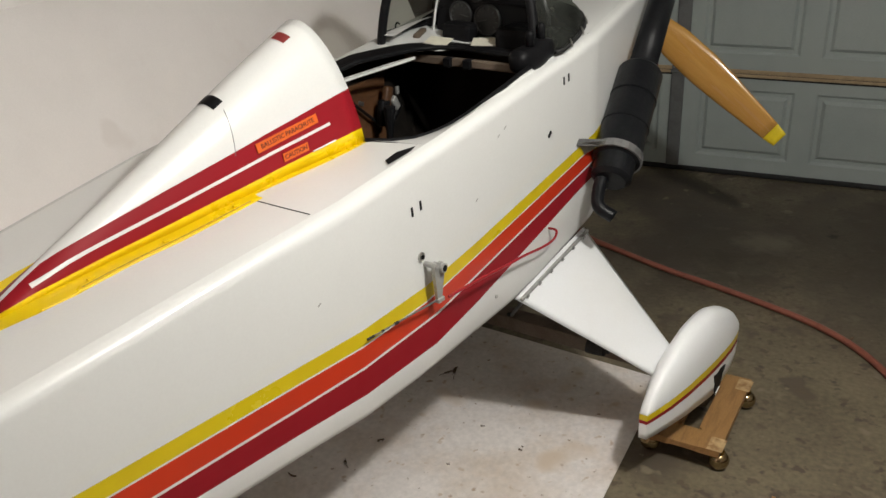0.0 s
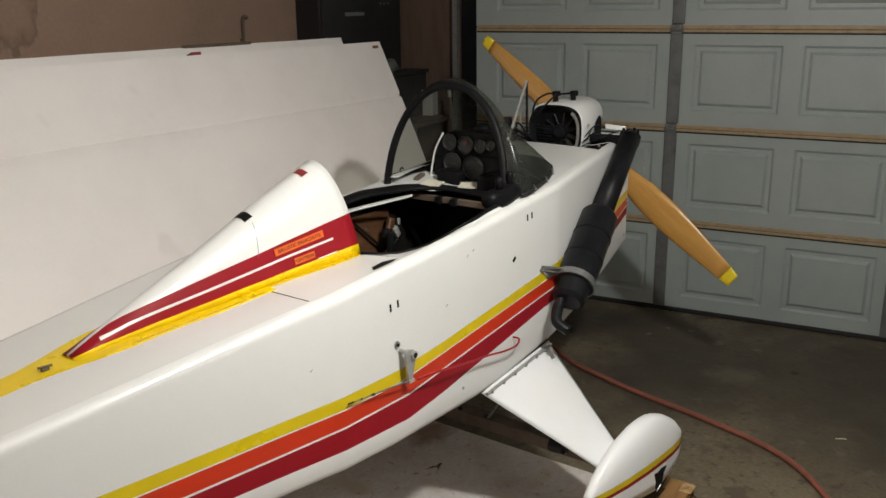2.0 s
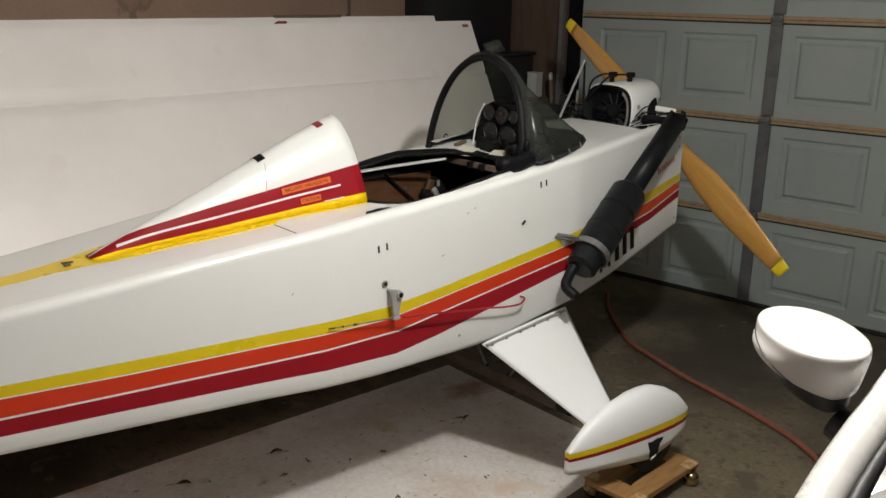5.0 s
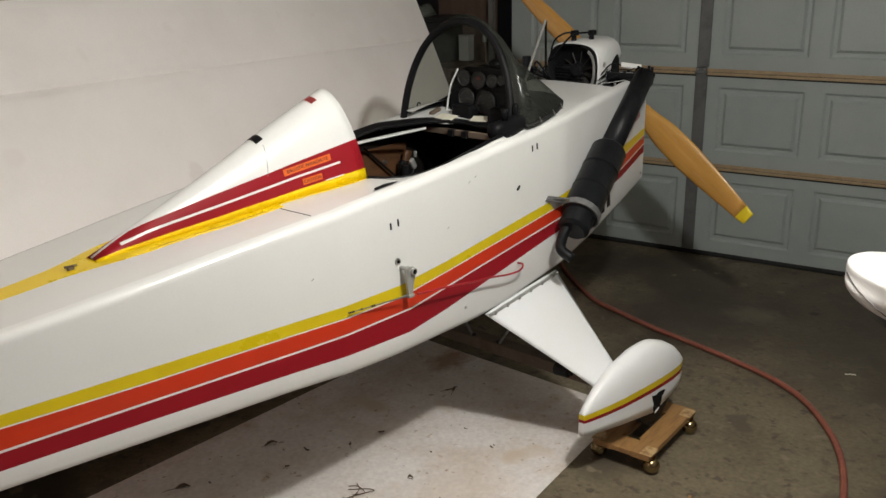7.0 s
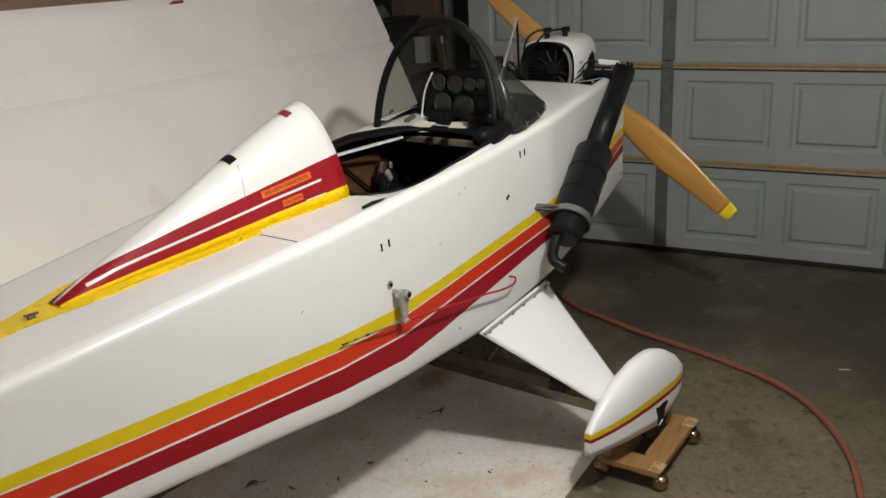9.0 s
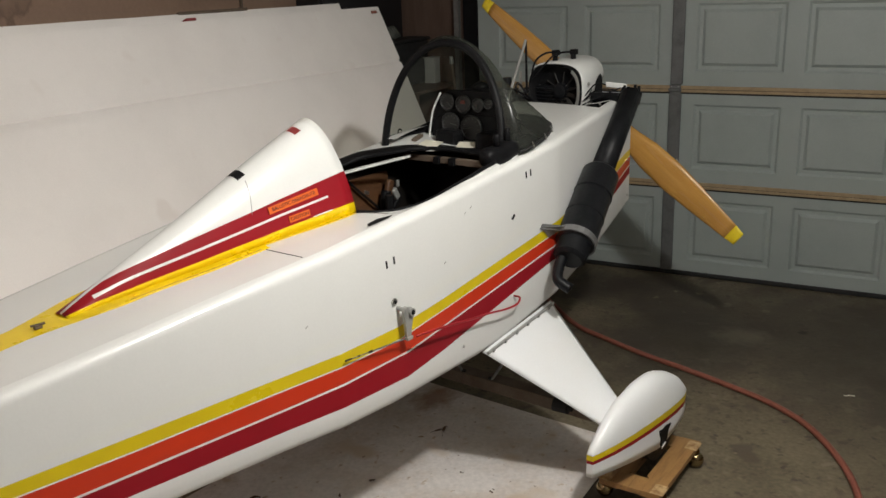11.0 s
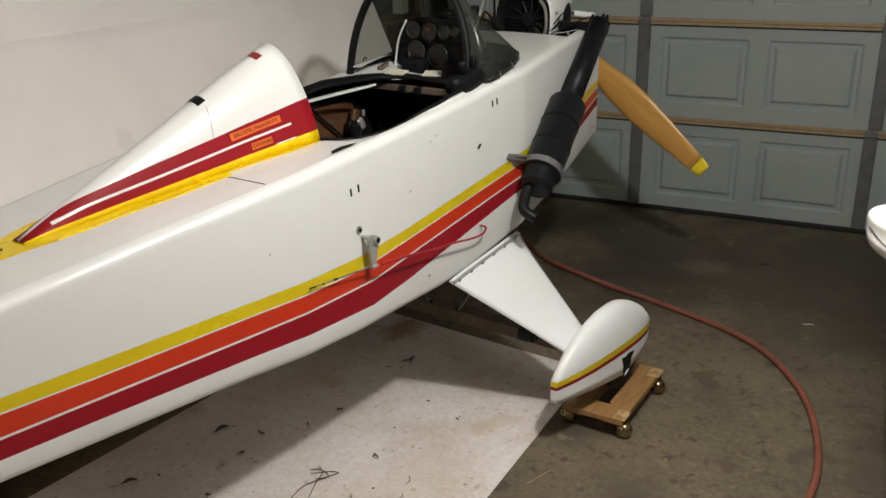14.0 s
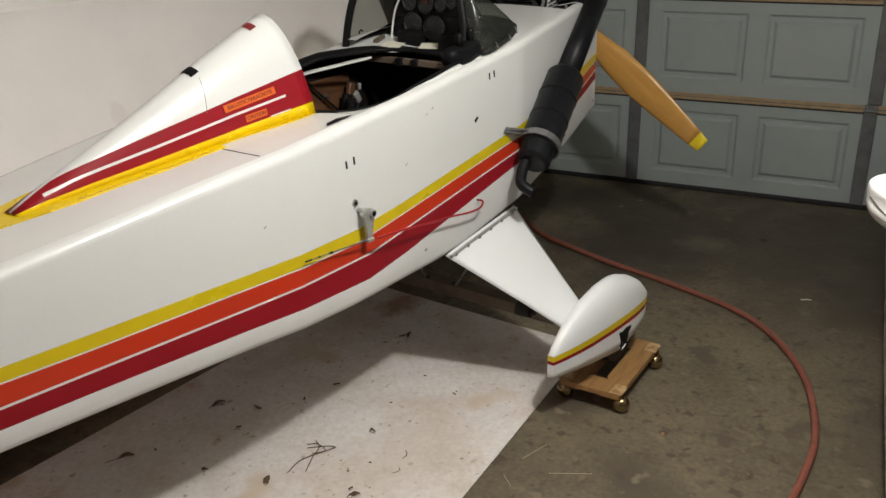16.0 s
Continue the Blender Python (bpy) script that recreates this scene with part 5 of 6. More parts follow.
    pts = curve_points([P(1.605, 0.405, 0.763), P(1.73, 0.405, 0.747), P(1.88, 0.40, 0.721), P(1.97, 0.40, 0.709), P(2.06, 0.40, 0.693), P(2.13, 0.398, 0.688), P(2.158, 0.39, 0.700), P(2.166, 0.361, 0.698)], 8)
    part("red_cable", tube(pts, 0.0034, 8), CABLE_RED, aircraft, "red sheathed cable", True)
    part("rivet", tube([P(1.878, 0.362, 0.622), P(1.878, 0.366, 0.622)], 0.005, 8), ALLOY, aircraft)
    # registration as plain bars, and the small red badge at the nose
    for k in range(5):
        u = 2.63 + 0.058 * k
        w = table(WIDE, u)
        ang = math.degrees(math.atan2(table(WIDE, u - 0.05) - table(WIDE, u + 0.05), 0.1))
        m = Matrix.Translation(P(u, w + 0.001, 0.735 + 0.012 * k)) @ pose(0, 0, 0, 0, -9, ang)
        part("registration_bar", boxed(-0.015 if k > 1 else -0.008, 0.015 if k > 1 else 0.008, -0.0012, 0.0012, -0.048, 0.048, 0.001, m), BLACK, aircraft, "black registration mark")
    marks = bmesh.new()
    for k in range(9):
        box(marks, -0.0045, 0.0045, -0.0008, 0.0008, -0.012 - 0.003 * (k % 3 == 0), 0.008 + 0.006 * (k % 4 == 0), 0.0005, Matrix.Translation(P(3.045 + 0.0165 * k, table(WIDE, 3.045 + 0.0165 * k) + 0.001, 1.030 + 0.0042 * k)) @ pose(0, 0, 0, 0, -30, 9))
    part("badge", marks, BADGE, aircraft, "faded pinkish script badge")
    for u, z in ((3.215, 1.15), (3.22, 1.11), (3.19, 1.17), (3.225, 0.80), (3.225, 0.95)):
        part("rivet", tube([P(u, table(WIDE, u), z), P(u, table(WIDE, u) + 0.003, z)], 0.005, 8), STEEL, aircraft)


build_engine()
build_propeller()
build_gear()
build_hull_fittings()

# ---- the dolly ----


def build_dolly():
    m = PLANE @ Matrix.Translation(P(2.437, 0.748, 0)) @ pose(0, 0, 0, 0, 0, 3.5)
    dolly = thing("furniture_dolly", "small worn plywood dolly with brass ball casters under the wheel", "dolly", m)
    bm = bmesh.new()
    outline = [(-0.203, -0.106), (0.203, -0.106), (0.203, -0.036), (0.122, -0.034), (0.112, -0.026), (-0.108, -0.026), (-0.120, -0.036), (-0.203, -0.038)]
    for flip in (1, -1):
        lo = [bm.verts.new((x, flip * y, 0.062)) for x, y in outline]
        hi = [bm.verts.new((x, flip * y, 0.082)) for x, y in outline]
        bm.faces.new(lo)
        bm.faces.new(hi)
        for i in range(len(lo)):
            bm.faces.new((lo[i], lo[(i + 1) % len(lo)], hi[(i + 1) % len(lo)], hi[i]))
    box(bm, -0.203, -0.118, -0.040, 0.040, 0.063, 0.0815, 0.002)
    box(bm, 0.120, 0.203, -0.040, 0.040, 0.063, 0.0815, 0.002)
    part("board", bm, PLY, dolly, "worn plywood board")
    for x in (-0.170, 0.162):
        for y in (-0.092, 0.092):
            c = part("caster", tube([(x, y, 0.063), (x, y, 0.056), (x, y, 0.045)], [0.024, 0.022, 0.012], 12), BRASS, dolly, "brassed ball caster")
            b = bmesh.new()
            bmesh.ops.create_uvsphere(b, u_segments=20, v_segments=12, radius=0.0295, matrix=Matrix.Translation((x + 0.004, y * 1.10, 0.0295)))
            part("ball", b, BRASS, c, "shiny brass ball", True)
            part("plate", boxed(x - 0.032, x + 0.03, y - 0.022, y + 0.022, 0.0822, 0.0835, 0.0003), PALE_PLY, dolly, "pale worn patch")


build_dolly()

# ---- wings leaning on the wall ----


def build_wing(name, root, heading, lean, length, chord, label):
    """A fabric wing standing on its leading edge. root: the upper corner at the near tip; it runs back from there."""
    m = Matrix.Translation(root) @ pose(0, 0, 0, 0, 0, heading) @ pose(0, 0, 0, lean, 0, 0)
    wing = thing(name, label, "aircraft wing", m)
    bm = bmesh.new()
    prof = []
    for f in (0, 0.08, 0.16, 0.200, 0.21, 0.220, 0.25, 0.3, 0.4, 0.5, 0.6, 0.7, 0.8, 0.88, 0.94, 0.98, 1.0):
        t = 0.07 * (2.97 * math.sqrt(max(0, 1 - f)) - 1.26 * (1 - f) - 3.5 * (1 - f) ** 2 + 2.8 * (1 - f) ** 3 - 1.0 * (1 - f) ** 4) * chord
        prof.append((f * chord, max(t, 0.004) - (0.019 if f == 0.21 else 0)))
    rows = []
    n = 40
    for i in range(n + 1):
        x = -length * i / n
        rib = 0.0015 * math.sin(i * math.pi / 2)
        ring = [Vector((x - (0.02 * c / chord if i == 0 else 0), -t * 0.55 - rib, -c)) for c, t in prof]
        ring += [Vector((x - (0.02 * c / chord if i == 0 else 0), t * 0.25, -c)) for c, t in prof[::-1]]
        rows.append(ring)
    r = loft(bm, rows, closed=True)
    bm.faces.new(r[0])
    bm.faces.new(r[-1][::-1])
    sharp(part("wing_skin", bm, FABRIC, wing, "off-white doped fabric skin"), 45)
    return wing


wing = build_wing("wing", (-0.215, 4.098, 1.581), 59.1, -22, 4.6, 1.36, "off-white fabric wing leaning on its leading edge beside the wall")
part("red_marking", boxed(-0.075, -0.035, -0.012, -0.008, -0.035, -0.022), HOSE_RED, wing, "small faded red marking")
part("hinge_bracket", boxed(-1.200, -1.150, -0.004, 0.03, 0.001, 0.013, 0.004), DULL_RED, wing, "dark red hinge bracket")
wing2 = build_wing("wing", (-0.40, 4.05, 1.604), 59.6, -21.5, 4.4, 1.36, "second off-white wing stacked behind the first")
part("spar_edge", boxed(-1.0, -0.62, -0.010, 0.010, -0.004, 0.008, 0.003), BEAM, wing2, "brown bare edge strip")

for x in (-0.9, -2.9):
    st = thing("wing_stand", "low dark wooden trestle under the stacked wings", "trestle", Matrix.Translation((-0.215, 4.098, 0)) @ pose(0, 0, 0, 0, 0, 59.1) @ Matrix.Translation((x, -0.46, 0)))
    part("top_rail", boxed(-0.04, 0.04, -0.02, 0.42, 0.24, 0.288, 0.004), WALL_DARK, st)
    for y in (0.0, 0.38):
        part("leg", boxed(-0.03, 0.03, y, y + 0.04, 0.0, 0.24, 0.003), WALL_DARK, st)

# ---- things by the wall ----


def build_cabinet():
    c = thing("wall_cabinet", "black cabinet with small grey markings on the brown wall", "cabinet", GARAGE)
    part("body", boxed(X0 + 0.002, X0 + 0.16, -0.90, -0.06, 0.95, 1.93, 0.006), CABINET, c)
    part("door", boxed(X0 + 0.16, X0 + 0.178, -0.895, -0.065, 0.955, 1.925, 0.004), CABINET, c)
    part("label_bar", boxed(X0 + 0.178, X0 + 0.180, -0.68, -0.48, 1.695, 1.715), GREY_MARK, c, "grey printed bar")
    part("label_bar", boxed(X0 + 0.178, X0 + 0.180, -0.66, -0.62, 1.86, 1.885), GREY_MARK, c, "grey printed mark")
    for i in range(6):
        for j in range(3):
            y, z = -0.30 + 0.045 * j + (0.02 if i % 2 else 0), 1.76 + 0.026 * i
            part("vent_hole", tube([(X0 + 0.178, y, z), (X0 + 0.1795, y, z)], 0.007, 8), GREY_MARK, c, "pale vent dot")
    part("round_badge", tube([(X0 + 0.178, -0.25, 1.90), (X0 + 0.181, -0.25, 1.90)], 0.02, 14), GREY_MARK, c, "round pale badge")
    hook = thing("wall_hook", "small metal hook on the brown wall", "hook", GARAGE)
    part("shank", tube(curve_points([(X0 + 0.012, -1.362, 1.50), (X0 + 0.012, -1.360, 1.60), (X0 + 0.013, -1.358, 1.69), (X0 + 0.022, -1.352, 1.710), (X0 + 0.030, -1.340, 1.700)], 5), 0.0085, 8), BEAM, hook)
    part("wall_plate", boxed(X0 + 0.0005, X0 + 0.008, -1.375, -1.345, 1.55, 1.60, 0.002), BEAM, hook)
    # shelf and boxes in the corner, seen past the wing's end
    sh = thing("shelf", "dark wooden shelf unit in the corner", "shelf", GARAGE)
    for z in (0.40, 0.75, 1.06):
        part("board", boxed(-1.69, -1.36, -0.50, -0.01, z, z + 0.02, 0.002), WALL_DARK, sh)
    for x in (-1.69, -1.39):
        for y in (-0.50, -0.04):
            part("post", boxed(x, x + 0.03, y, y + 0.03, 0.0, 1.06), WALL_DARK, sh)
    bin_ = thing("storage_bin", "black plastic storage bin on the shelf", "bin", GARAGE)
    part("body", boxed(-1.685, -1.54, -0.46, -0.015, 1.082, 1.345, 0.012), PLASTIC, bin_)
    part("rim", boxed(-1.69, -1.525, -0.47, -0.008, 1.345, 1.362, 0.005), PLASTIC, bin_)
    bag = bmesh.new()
    bmesh.ops.create_icosphere(bag, subdivisions=3, radius=0.070, matrix=Matrix.Translation((-1.61, -0.36, 1.396)) @ Matrix.Diagonal((0.8, 1.0, 0.62, 1)))
    for v in bag.verts:
        v.co += Vector(noise.noise_vector(v.co * 22)) * 0.022
    tagged(part("plastic_bag", bag, CLEAR, m=GARAGE), "crumpled clear plastic bag on the bin", "bag")
    bx = thing("white_box", "white cardboard box on the shelf", "box", GARAGE)
    part("carton", boxed(-1.525, -1.455, -0.105, -0.03, 1.082, 1.235, 0.004), WHITE_BOX, bx)
    part("flap", boxed(-1.528, -1.452, -0.108, -0.027, 1.235, 1.239), WHITE_BOX, bx)


build_cabinet()
pole = thing("pole", "thin grey-brown pole leaning by the door track", "pole", GARAGE)
part("shaft", tube([(-1.170, -0.20, 0.0), (-1.283, -0.20, 1.215)], 0.0095, 10), BEAM_PALE, pole)
part("cap", tube([(-1.283, -0.20, 1.213), (-1.2865, -0.20, 1.25), (-1.287, -0.20, 1.257)], [0.013, 0.013, 0.008], 12), ALLOY, pole, "pale cap")

# ---- floor things ----


def build_floor_things():
    # white sheet under the aircraft
    bm = bmesh.new()
    n = 30
    rows = []
    for i in range(n + 1):
        u = -1.6 + 4.22 * i / n
        right = 0.60 + (2.27 - u) * 0.11
        rows.append([P(u, v, 0.0035 + 0.0015 * noise.noise(Vector((u * 3, v * 3, 0)))) for v in np.linspace(-0.53, right, 16)])
    loft(bm, rows)
    ob = tagged(part("floor_sheet", bm, CLOTH, None, m=PLANE), "dirty white sheet on the concrete under the aircraft", "floor sheet")
    mod = ob.modifiers.new("thick", "SOLIDIFY")
    mod.thickness, mod.offset = 0.002, -1
    line = [(0.57, 4.5), (0.60, 4.25), (0.66, 4.02), (0.75, 3.76), (0.87, 3.59), (1.02, 3.40), (1.18, 3.23), (1.32, 3.07), (1.45, 2.90), (1.53, 2.72), (1.56, 2.50), (1.55, 2.30), (1.50, 2.09),
            (1.44, 1.93), (1.36, 1.79), (1.26, 1.64), (1.12, 1.48), (0.95, 1.33)]
    tagged(part("air_hose", tube(curve_points([(x, y, 0.0125) for x, y in line], 6), 0.0125, 10), HOSE_RED, smooth=True), "dull red rubber air hose lying on the concrete", "hose")
    tagged(part("paper_scrap", tube(curve_points([(1.770, 2.985, 0.003), (1.780, 2.976, 0.006), (1.789, 2.983, 0.004), (1.799, 2.974, 0.007), (1.812, 2.979, 0.003)], 4), 0.0028, 6), CREAM), "small torn curled white scrap on concrete", "litter")
    tagged(part("paper_scrap", boxed(-0.011, 0.009, -0.005, 0.005, 0, 0.003, 0.001, pose(0.99, 2.017, 0, 2, 0, 70)), PLY), "small tan scrap on concrete", "litter")

    def leaf(x, y, size, turn, wide, stem):
        b = bmesh.new()
        rows = []
        for i in range(9):
            f = i / 8
            w = size * wide * math.sin(math.pi * f ** 0.8) ** 0.9 * (1 + 0.18 * math.sin(i * 2.3 + size * 400)) + 0.0006
            lift = 0.004 + 0.010 * size / 0.05 * f * (1 - f) + 0.003 * math.sin(f * 5 + size * 90)
            rows.append([Vector((size * (f - 0.5), k * w + 0.10 * size * math.sin(f * 3), lift + 0.004 * abs(k) ** 2)) for k in (-1, -0.5, 0, 0.5, 1)])
        loft(b, rows)
        if stem:
            tube_into(b, [Vector((size * -0.5, 0, 0.004)), Vector((size * -0.5 - stem * 0.5, -stem * 0.10, 0.005)), Vector((size * -0.5 - stem, -stem * 0.3, 0.002))], 0.0009, 5)
        return tagged(part("dead_leaf", b, LEAF, None, "", True, pose(x, y, 0.002, 0, 0, turn)),
                      "dry curled brown leaf on the floor sheet" if size > 0.018 else "dark leaf crumb on the floor sheet", "leaf", "dead leaves")
    return leaf


leaf = build_floor_things()
for x, y, size, turn, wide, stem in ((-0.722, 1.916, 0.052, 20, 0.17, 0.045), (-0.503, 2.220, 0.050, 35, 0.16, 0.012), (-0.106, 2.338, 0.024, 20, 0.30, 0.0), (0.051, 2.045, 0.026, 115, 0.36, 0.008),
                                     (-0.243, 1.788, 0.042, 80, 0.22, 0.0), (0.026, 1.712, 0.040, 15, 0.26, 0.0), (0.014, 1.744, 0.020, 60, 0.28, 0.0), (-0.451, 1.844, 0.024, 95, 0.16, 0.02),
                                     (-0.451, 1.846, 0.020, 5, 0.15, 0.0), (0.211, 2.389, 0.013, 20, 0.35, 0.0), (0.100, 2.214, 0.012, 50, 0.4, 0.0), (0.317, 2.264, 0.012, 0, 0.35, 0.0), (0.325, 2.28, 0.008, 40, 0.4, 0.0),
                                     (0.060, 1.873, 0.012, 100, 0.35, 0.0), (-0.005, 1.831, 0.010, 60, 0.4, 0.0), (0.136, 2.709, 0.045, 70, 0.12, 0.03), (0.11, 2.70, 0.032, 10, 0.14, 0.02),
                                     (-0.637, 1.950, 0.009, 0, 0.4, 0.0), (-0.398, 2.076, 0.018, 40, 0.2, 0.012), (-0.359, 2.195, 0.030, 150, 0.10, 0.0), (-0.205, 2.243, 0.024, 100, 0.15, 0.015),
                                     (1.537, 2.800, 0.026, 30, 0.25, 0.01)):
    leaf(x, y, size, turn, wide, stem)


def twig(points, radius, label, mat):
    return tagged(part("twig", tube(curve_points(points, 5), radius, 6), mat, smooth=True), label, "twig", "twigs")


twig([(-0.192, 1.826, 0.005), (-0.165, 1.885, 0.006), (-0.120, 1.915, 0.010), (-0.072, 1.937, 0.014), (-0.060, 1.950, 0.012), (-0.085, 1.962, 0.008), (-0.15, 1.955, 0.006)], 0.0017, "thin bent dry twig on the floor sheet", LEAF)
twig([(-0.126, 1.985, 0.012), (-0.110, 1.945, 0.016), (-0.125, 1.905, 0.008), (-0.136, 1.833, 0.005)], 0.0015, "thin bent dry twig on the floor sheet", LEAF)
twig([(-0.154, 1.975, 0.006), (-0.118, 1.968, 0.012), (-0.090, 1.935, 0.010), (-0.13, 1.925, 0.006)], 0.0014, "thin bent dry twig on the floor sheet", LEAF)
twig([(0.165, 1.940, 0.004), (0.170, 1.915, 0.006), (0.158, 1.895, 0.004)], 0.0016, "short curled brown stalk on the floor sheet", LEAF)
twig([(0.150, 1.850, 0.004), (0.152, 1.835, 0.005), (0.138, 1.824, 0.005), (0.120, 1.826, 0.003)], 0.0013, "short curled brown stalk on the floor sheet", LEAF)
twig([(0.53, 1.89, 0.003), (0.614, 1.966, 0.003)], 0.0011, "pale dry straw on concrete", STRAW)
twig([(0.607, 1.816, 0.003), (0.736, 1.812, 0.003)], 0.0011, "pale dry straw on concrete", STRAW)
twig([(0.469, 1.814, 0.003), (0.487, 1.758, 0.003)], 0.0011, "pale dry straw on concrete", STRAW)

# ---- the parked car ----
CAR = pose(1.123, 0.713, 0, 0, 0, 66.5)    # x to the car's rear, y outwards from its side, at the foot of the front pillar


def build_car():
    car = thing("car", "white parked car backed up to the garage door", "car", CAR)
    wide = 1.70

    def ring(x, top, low, bulge, crown):
        """The body's section: sill, flank, shoulder, top."""
        pts = [(0.02, low), (bulge * 0.8, low + 0.12), (bulge, (low + top) * 0.52), (bulge * 0.7, top - 0.16), (0.0, top - 0.03), (-0.03, top), (-0.2, top + crown * 0.6), (-wide / 2, top + crown)]
        pts += [(-wide - y, z) for y, z in pts[-2::-1]]
        return [Vector((x, y, z)) for y, z in pts]
    bm = bmesh.new()
    rows = loft(bm, [ring(-0.93, 0.56, 0.40, -0.16, 0.02), ring(-0.90, 0.66, 0.28, -0.06, 0.03), ring(-0.75, 0.78, 0.22, -0.05, 0.05), ring(-0.4, 0.89, 0.2, -0.03, 0.05),
                     ring(0.0, 0.985, 0.2, -0.01, 0.03), ring(0.45, 1.02, 0.2, 0.02, 0.0), ring(1.4, 1.03, 0.2, 0.055, 0.0), ring(2.3, 1.05, 0.22, 0.05, 0.0),
                     ring(2.85, 1.02, 0.3, 0.02, 0.02), ring(3.0, 0.9, 0.4, -0.06, 0.02)])
    bm.faces.new(rows[0])
    bm.faces.new(rows[-1][::-1])
    sharp(part("body", bm, CAR_PAINT, car, "white painted body"), 40)
    # greenhouse: glass, pillars, roof
    foot = [(0.02, -0.055, 0.99), (2.35, -0.07, 1.05)]
    head = [(0.86, -0.20, 1.40), (1.95, -0.21, 1.39)]
    bm = bmesh.new()
    a = [Vector(p) for p in (foot[0], head[0], head[1], foot[1])]
    b = [Vector((p.x, -wide - p.y, p.z)) for p in a]
    m0, m1 = Vector((-0.16, -wide / 2, 1.01)), Vector((0.78, -wide / 2, 1.42))
    va, vb = [bm.verts.new(p) for p in a], [bm.verts.new(p) for p in b]
    vm = [bm.verts.new(m0), bm.verts.new(m1)]
    bm.faces.new(va)
    bm.faces.new(vb)
    bm.faces.new((va[0], va[1], vm[1], vm[0]))
    bm.faces.new((vb[0], vb[1], vm[1], vm[0]))
    bm.faces.new((va[3], va[2], vb[2], vb[3]))
    part("windows", bm, CAR_GLASS, car, "dark car glass")
    for s in (0, 1):
        f = (lambda p: p) if s == 0 else (lambda p: Vector((p.x, -wide - p.y, p.z)))
        pts = [f(Vector(p)) for p in ((-0.10, -0.03, 0.955), (0.10, -0.045, 1.03), (0.45, -0.115, 1.20), (0.80, -0.185, 1.38), (1.1, -0.21, 1.415), (1.6, -0.215, 1.415), (1.95, -0.21, 1.39), (2.35, -0.07, 1.05))]
        part("pillar", tube(curve_points([p + Vector((0, 0.007 if s == 0 else -0.007, 0)) for p in pts], 6), 0.034, 14), CAR_PAINT, car, "white roof pillar", True)
        part("window_trim", tube(curve_points([p + Vector((0.03, (-0.036 if s == 0 else 0.036), 0.012)) for p in pts[:5]], 6), 0.014, 8), PLASTIC, car, "black windscreen trim", True)
    bm = bmesh.new()
    rows = []
    for x, z, w in ((0.80, 1.395, 0.63), (0.95, 1.425, 0.63), (1.4, 1.44, 0.635), (1.8, 1.43, 0.635), (1.98, 1.395, 0.63)):
        rows.append([Vector((x, -wide / 2 + w * k, z + 0.03 * (1 - k * k))) for k in (-1, -0.7, -0.3, 0, 0.3, 0.7, 1)])
    loft(bm, rows)
    sharp(part("roof", bm, CAR_PAINT, car, "white roof"), 60)
    for x in (-0.28, 2.25):
        for y in (-0.06, -wide + 0.06 + 0.18):
            w = part("wheel", tube([(x, y, 0.30), (x, y - 0.02, 0.30), (x, y - 0.17, 0.30), (x, y - 0.18, 0.30)], [0.26, 0.30, 0.30, 0.26], 32), RUBBER, car, "black tyre")
            part("rim", tube([(x, y + 0.004, 0.30), (x, y + 0.006, 0.30)], [0.2, 0.19], 28), STEEL, w, "grey wheel rim")
    # the side mirror
    inv = CAR.inverted()
    mirror = new("side_mirror")
    mirror.parent = car
    mirror["label"] = "white side mirror housing"
    e1, e2, mid_ = Vector((0.255, -0.967, 0)), Vector((0.967, 0.255, 0)), Vector((1.152, 0.996, 0))

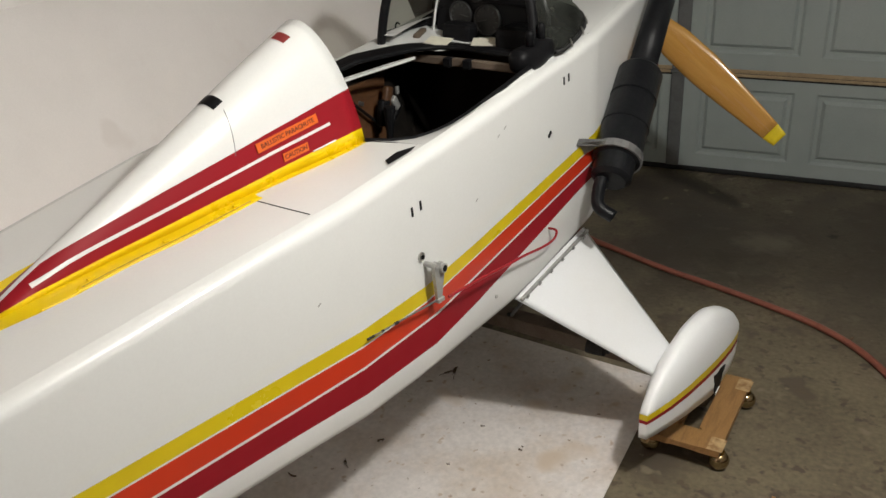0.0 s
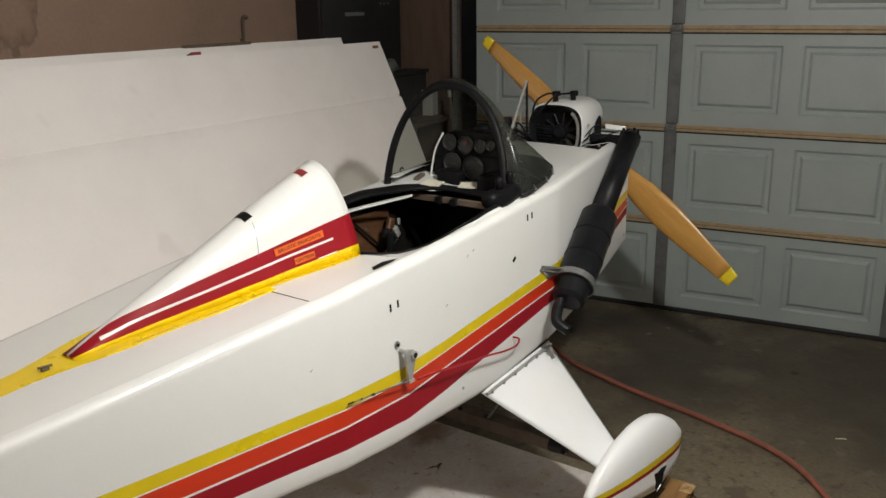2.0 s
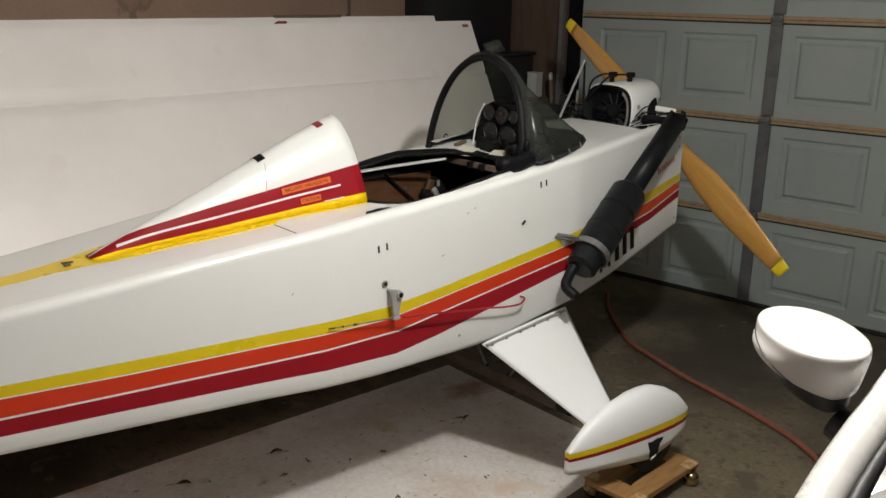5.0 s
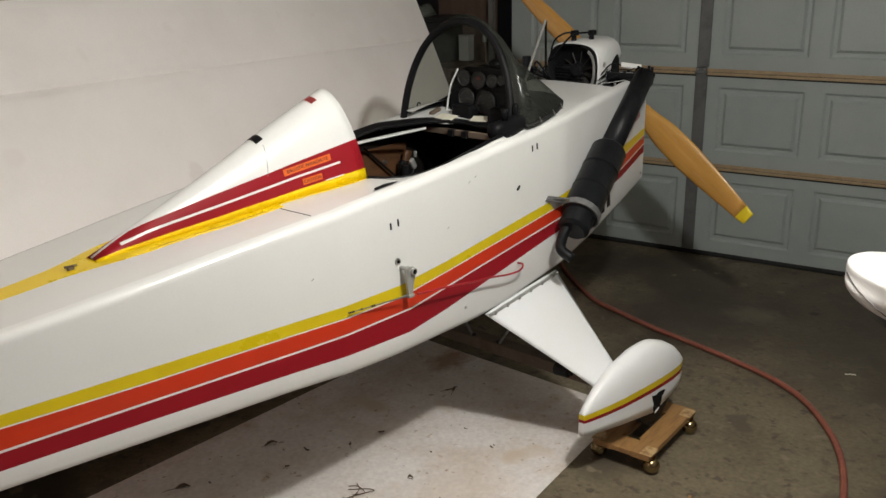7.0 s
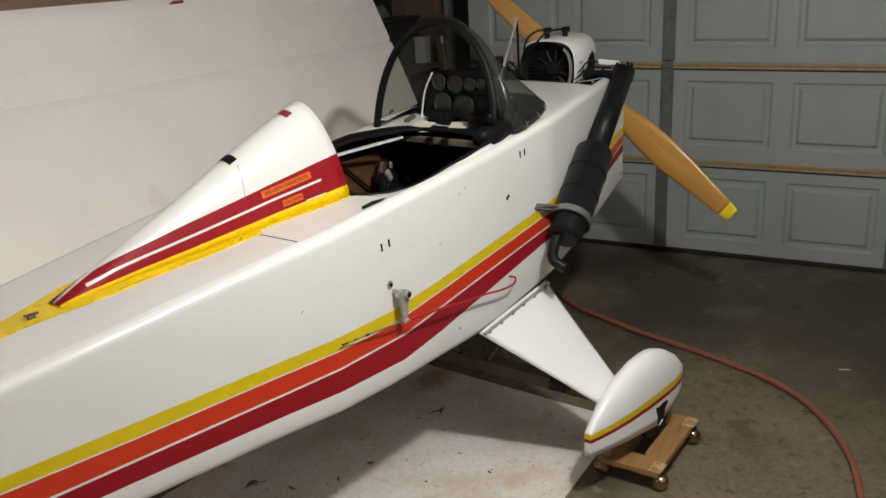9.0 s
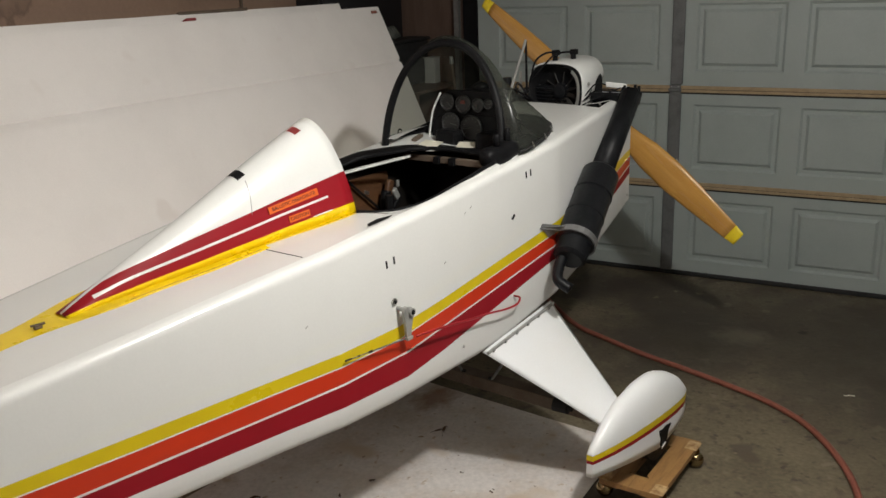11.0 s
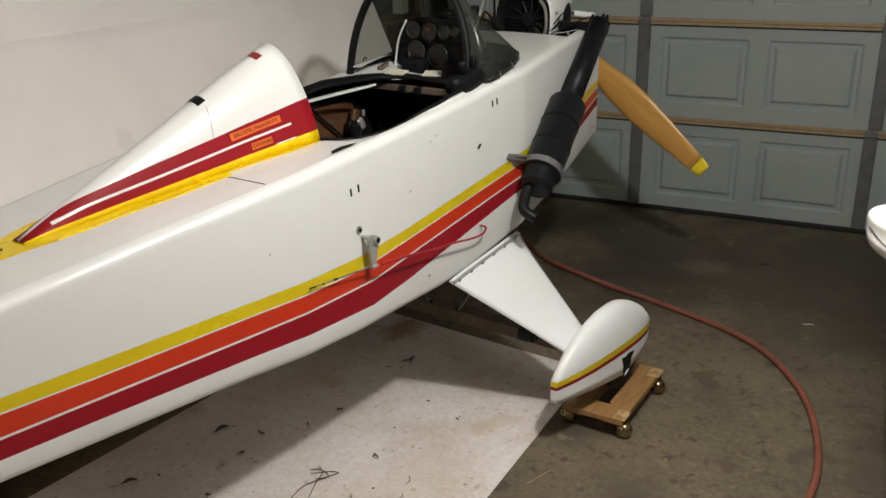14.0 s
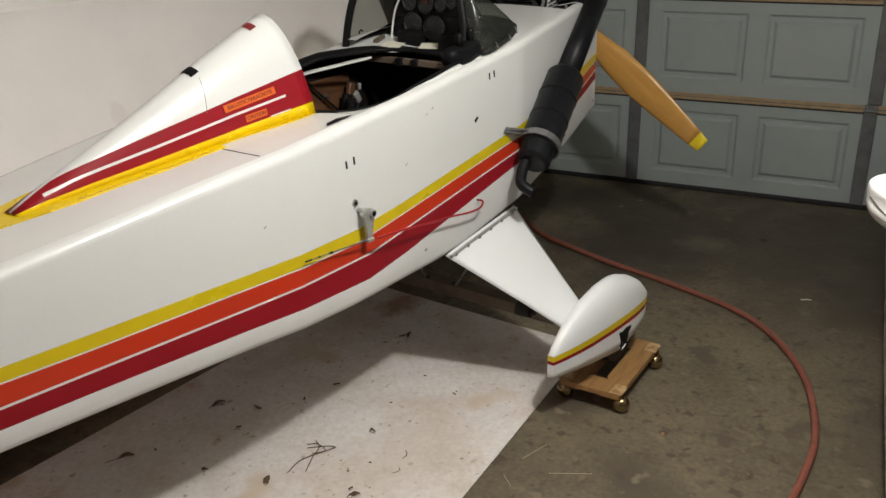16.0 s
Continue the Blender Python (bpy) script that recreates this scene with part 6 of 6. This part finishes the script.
    def oval(k, z, tilt=0.0, shift=0.0, cap=0.0):
        """A ring of the housing: k its size, z its height, rising by tilt and swelling by cap towards the outer side."""
        out = []
        for i in range(48):
            g = math.tau * i / 48
            c, w = math.cos(g), math.sin(g)
            x, y = 0.131 * abs(c) ** (0.97 if c < 0 else 0.86) * (1 if c > 0 else -1), 0.086 * abs(w) ** 0.97 * (1 if w > 0 else -1)
            up = tilt * (0.5 * max(0.0, (0.13 - x) / 0.18) + 0.5 * max(0.0, -w))
            grow = k + cap * max(0.0, -w) ** 1.5
            out.append(inv @ (mid_ + e1 * (x * k + shift) + e2 * (y * grow) + Vector((0, 0, z + up))))
        return out
    bm = bmesh.new()
    rows = loft(bm, [oval(0.80, 1.080, 0.034, -0.004), oval(0.855, 1.0805, 0.034, -0.004), oval(0.885, 1.083, 0.034, -0.004, 0.12), oval(0.905, 1.090, 0.033, -0.003, 0.16), oval(0.928, 1.102, 0.028, -0.002, 0.17), oval(0.953, 1.118, 0.018, -0.001, 0.13), oval(0.974, 1.132, 0.008, 0, 0.07),
                     oval(0.996, 1.145, 0.003, 0, 0.01), oval(0.997, 1.1545), oval(0.993, 1.158), oval(0.985, 1.1605), oval(0.974, 1.1622), oval(0.955, 1.1634), oval(0.90, 1.1645), oval(0.5, 1.1665)], closed=True)
    bm.faces.new(rows[0][::-1])
    bm.faces.new(rows[-1])
    side = [[v.co.copy() for v in row] for row in rows[:9]]
    part("housing", bm, CAR_PAINT, mirror, "", True)
    bm = bmesh.new()
    rows = loft(bm, [oval(0.56, 1.050, 0.030, 0.022), oval(0.72, 1.055, 0.034, 0.010), oval(0.81, 1.0815, 0.034, -0.003)], closed=True)
    bm.faces.new(rows[0][::-1])
    part("lower_cover", bm, PLASTIC, mirror, "black lower cover", True)
    part("foot", tube([inv @ Vector((1.20, 0.94, 1.02)), inv @ Vector((1.25, 0.90, 1.0)), inv @ Vector((1.30, 0.88, 0.985))], [0.03, 0.034, 0.04], 12), PLASTIC, mirror, "black mirror foot", True)
    seam = []
    for i in range(32, 43):
        g = 7.0 - 5.0 * ((i - 32) / 10) ** 1.3
        n = min(int(g), 6)
        p = side[n][i].lerp(side[n + 1][i], g - n)
        c = inv @ Vector((mid_.x, mid_.y, p.z))
        seam.append(p + (p - c).normalized() * 0.0008)
    part("cap_seam", tube(seam, 0.0010, 6), PLASTIC, mirror, "fine dark seam")


build_car()
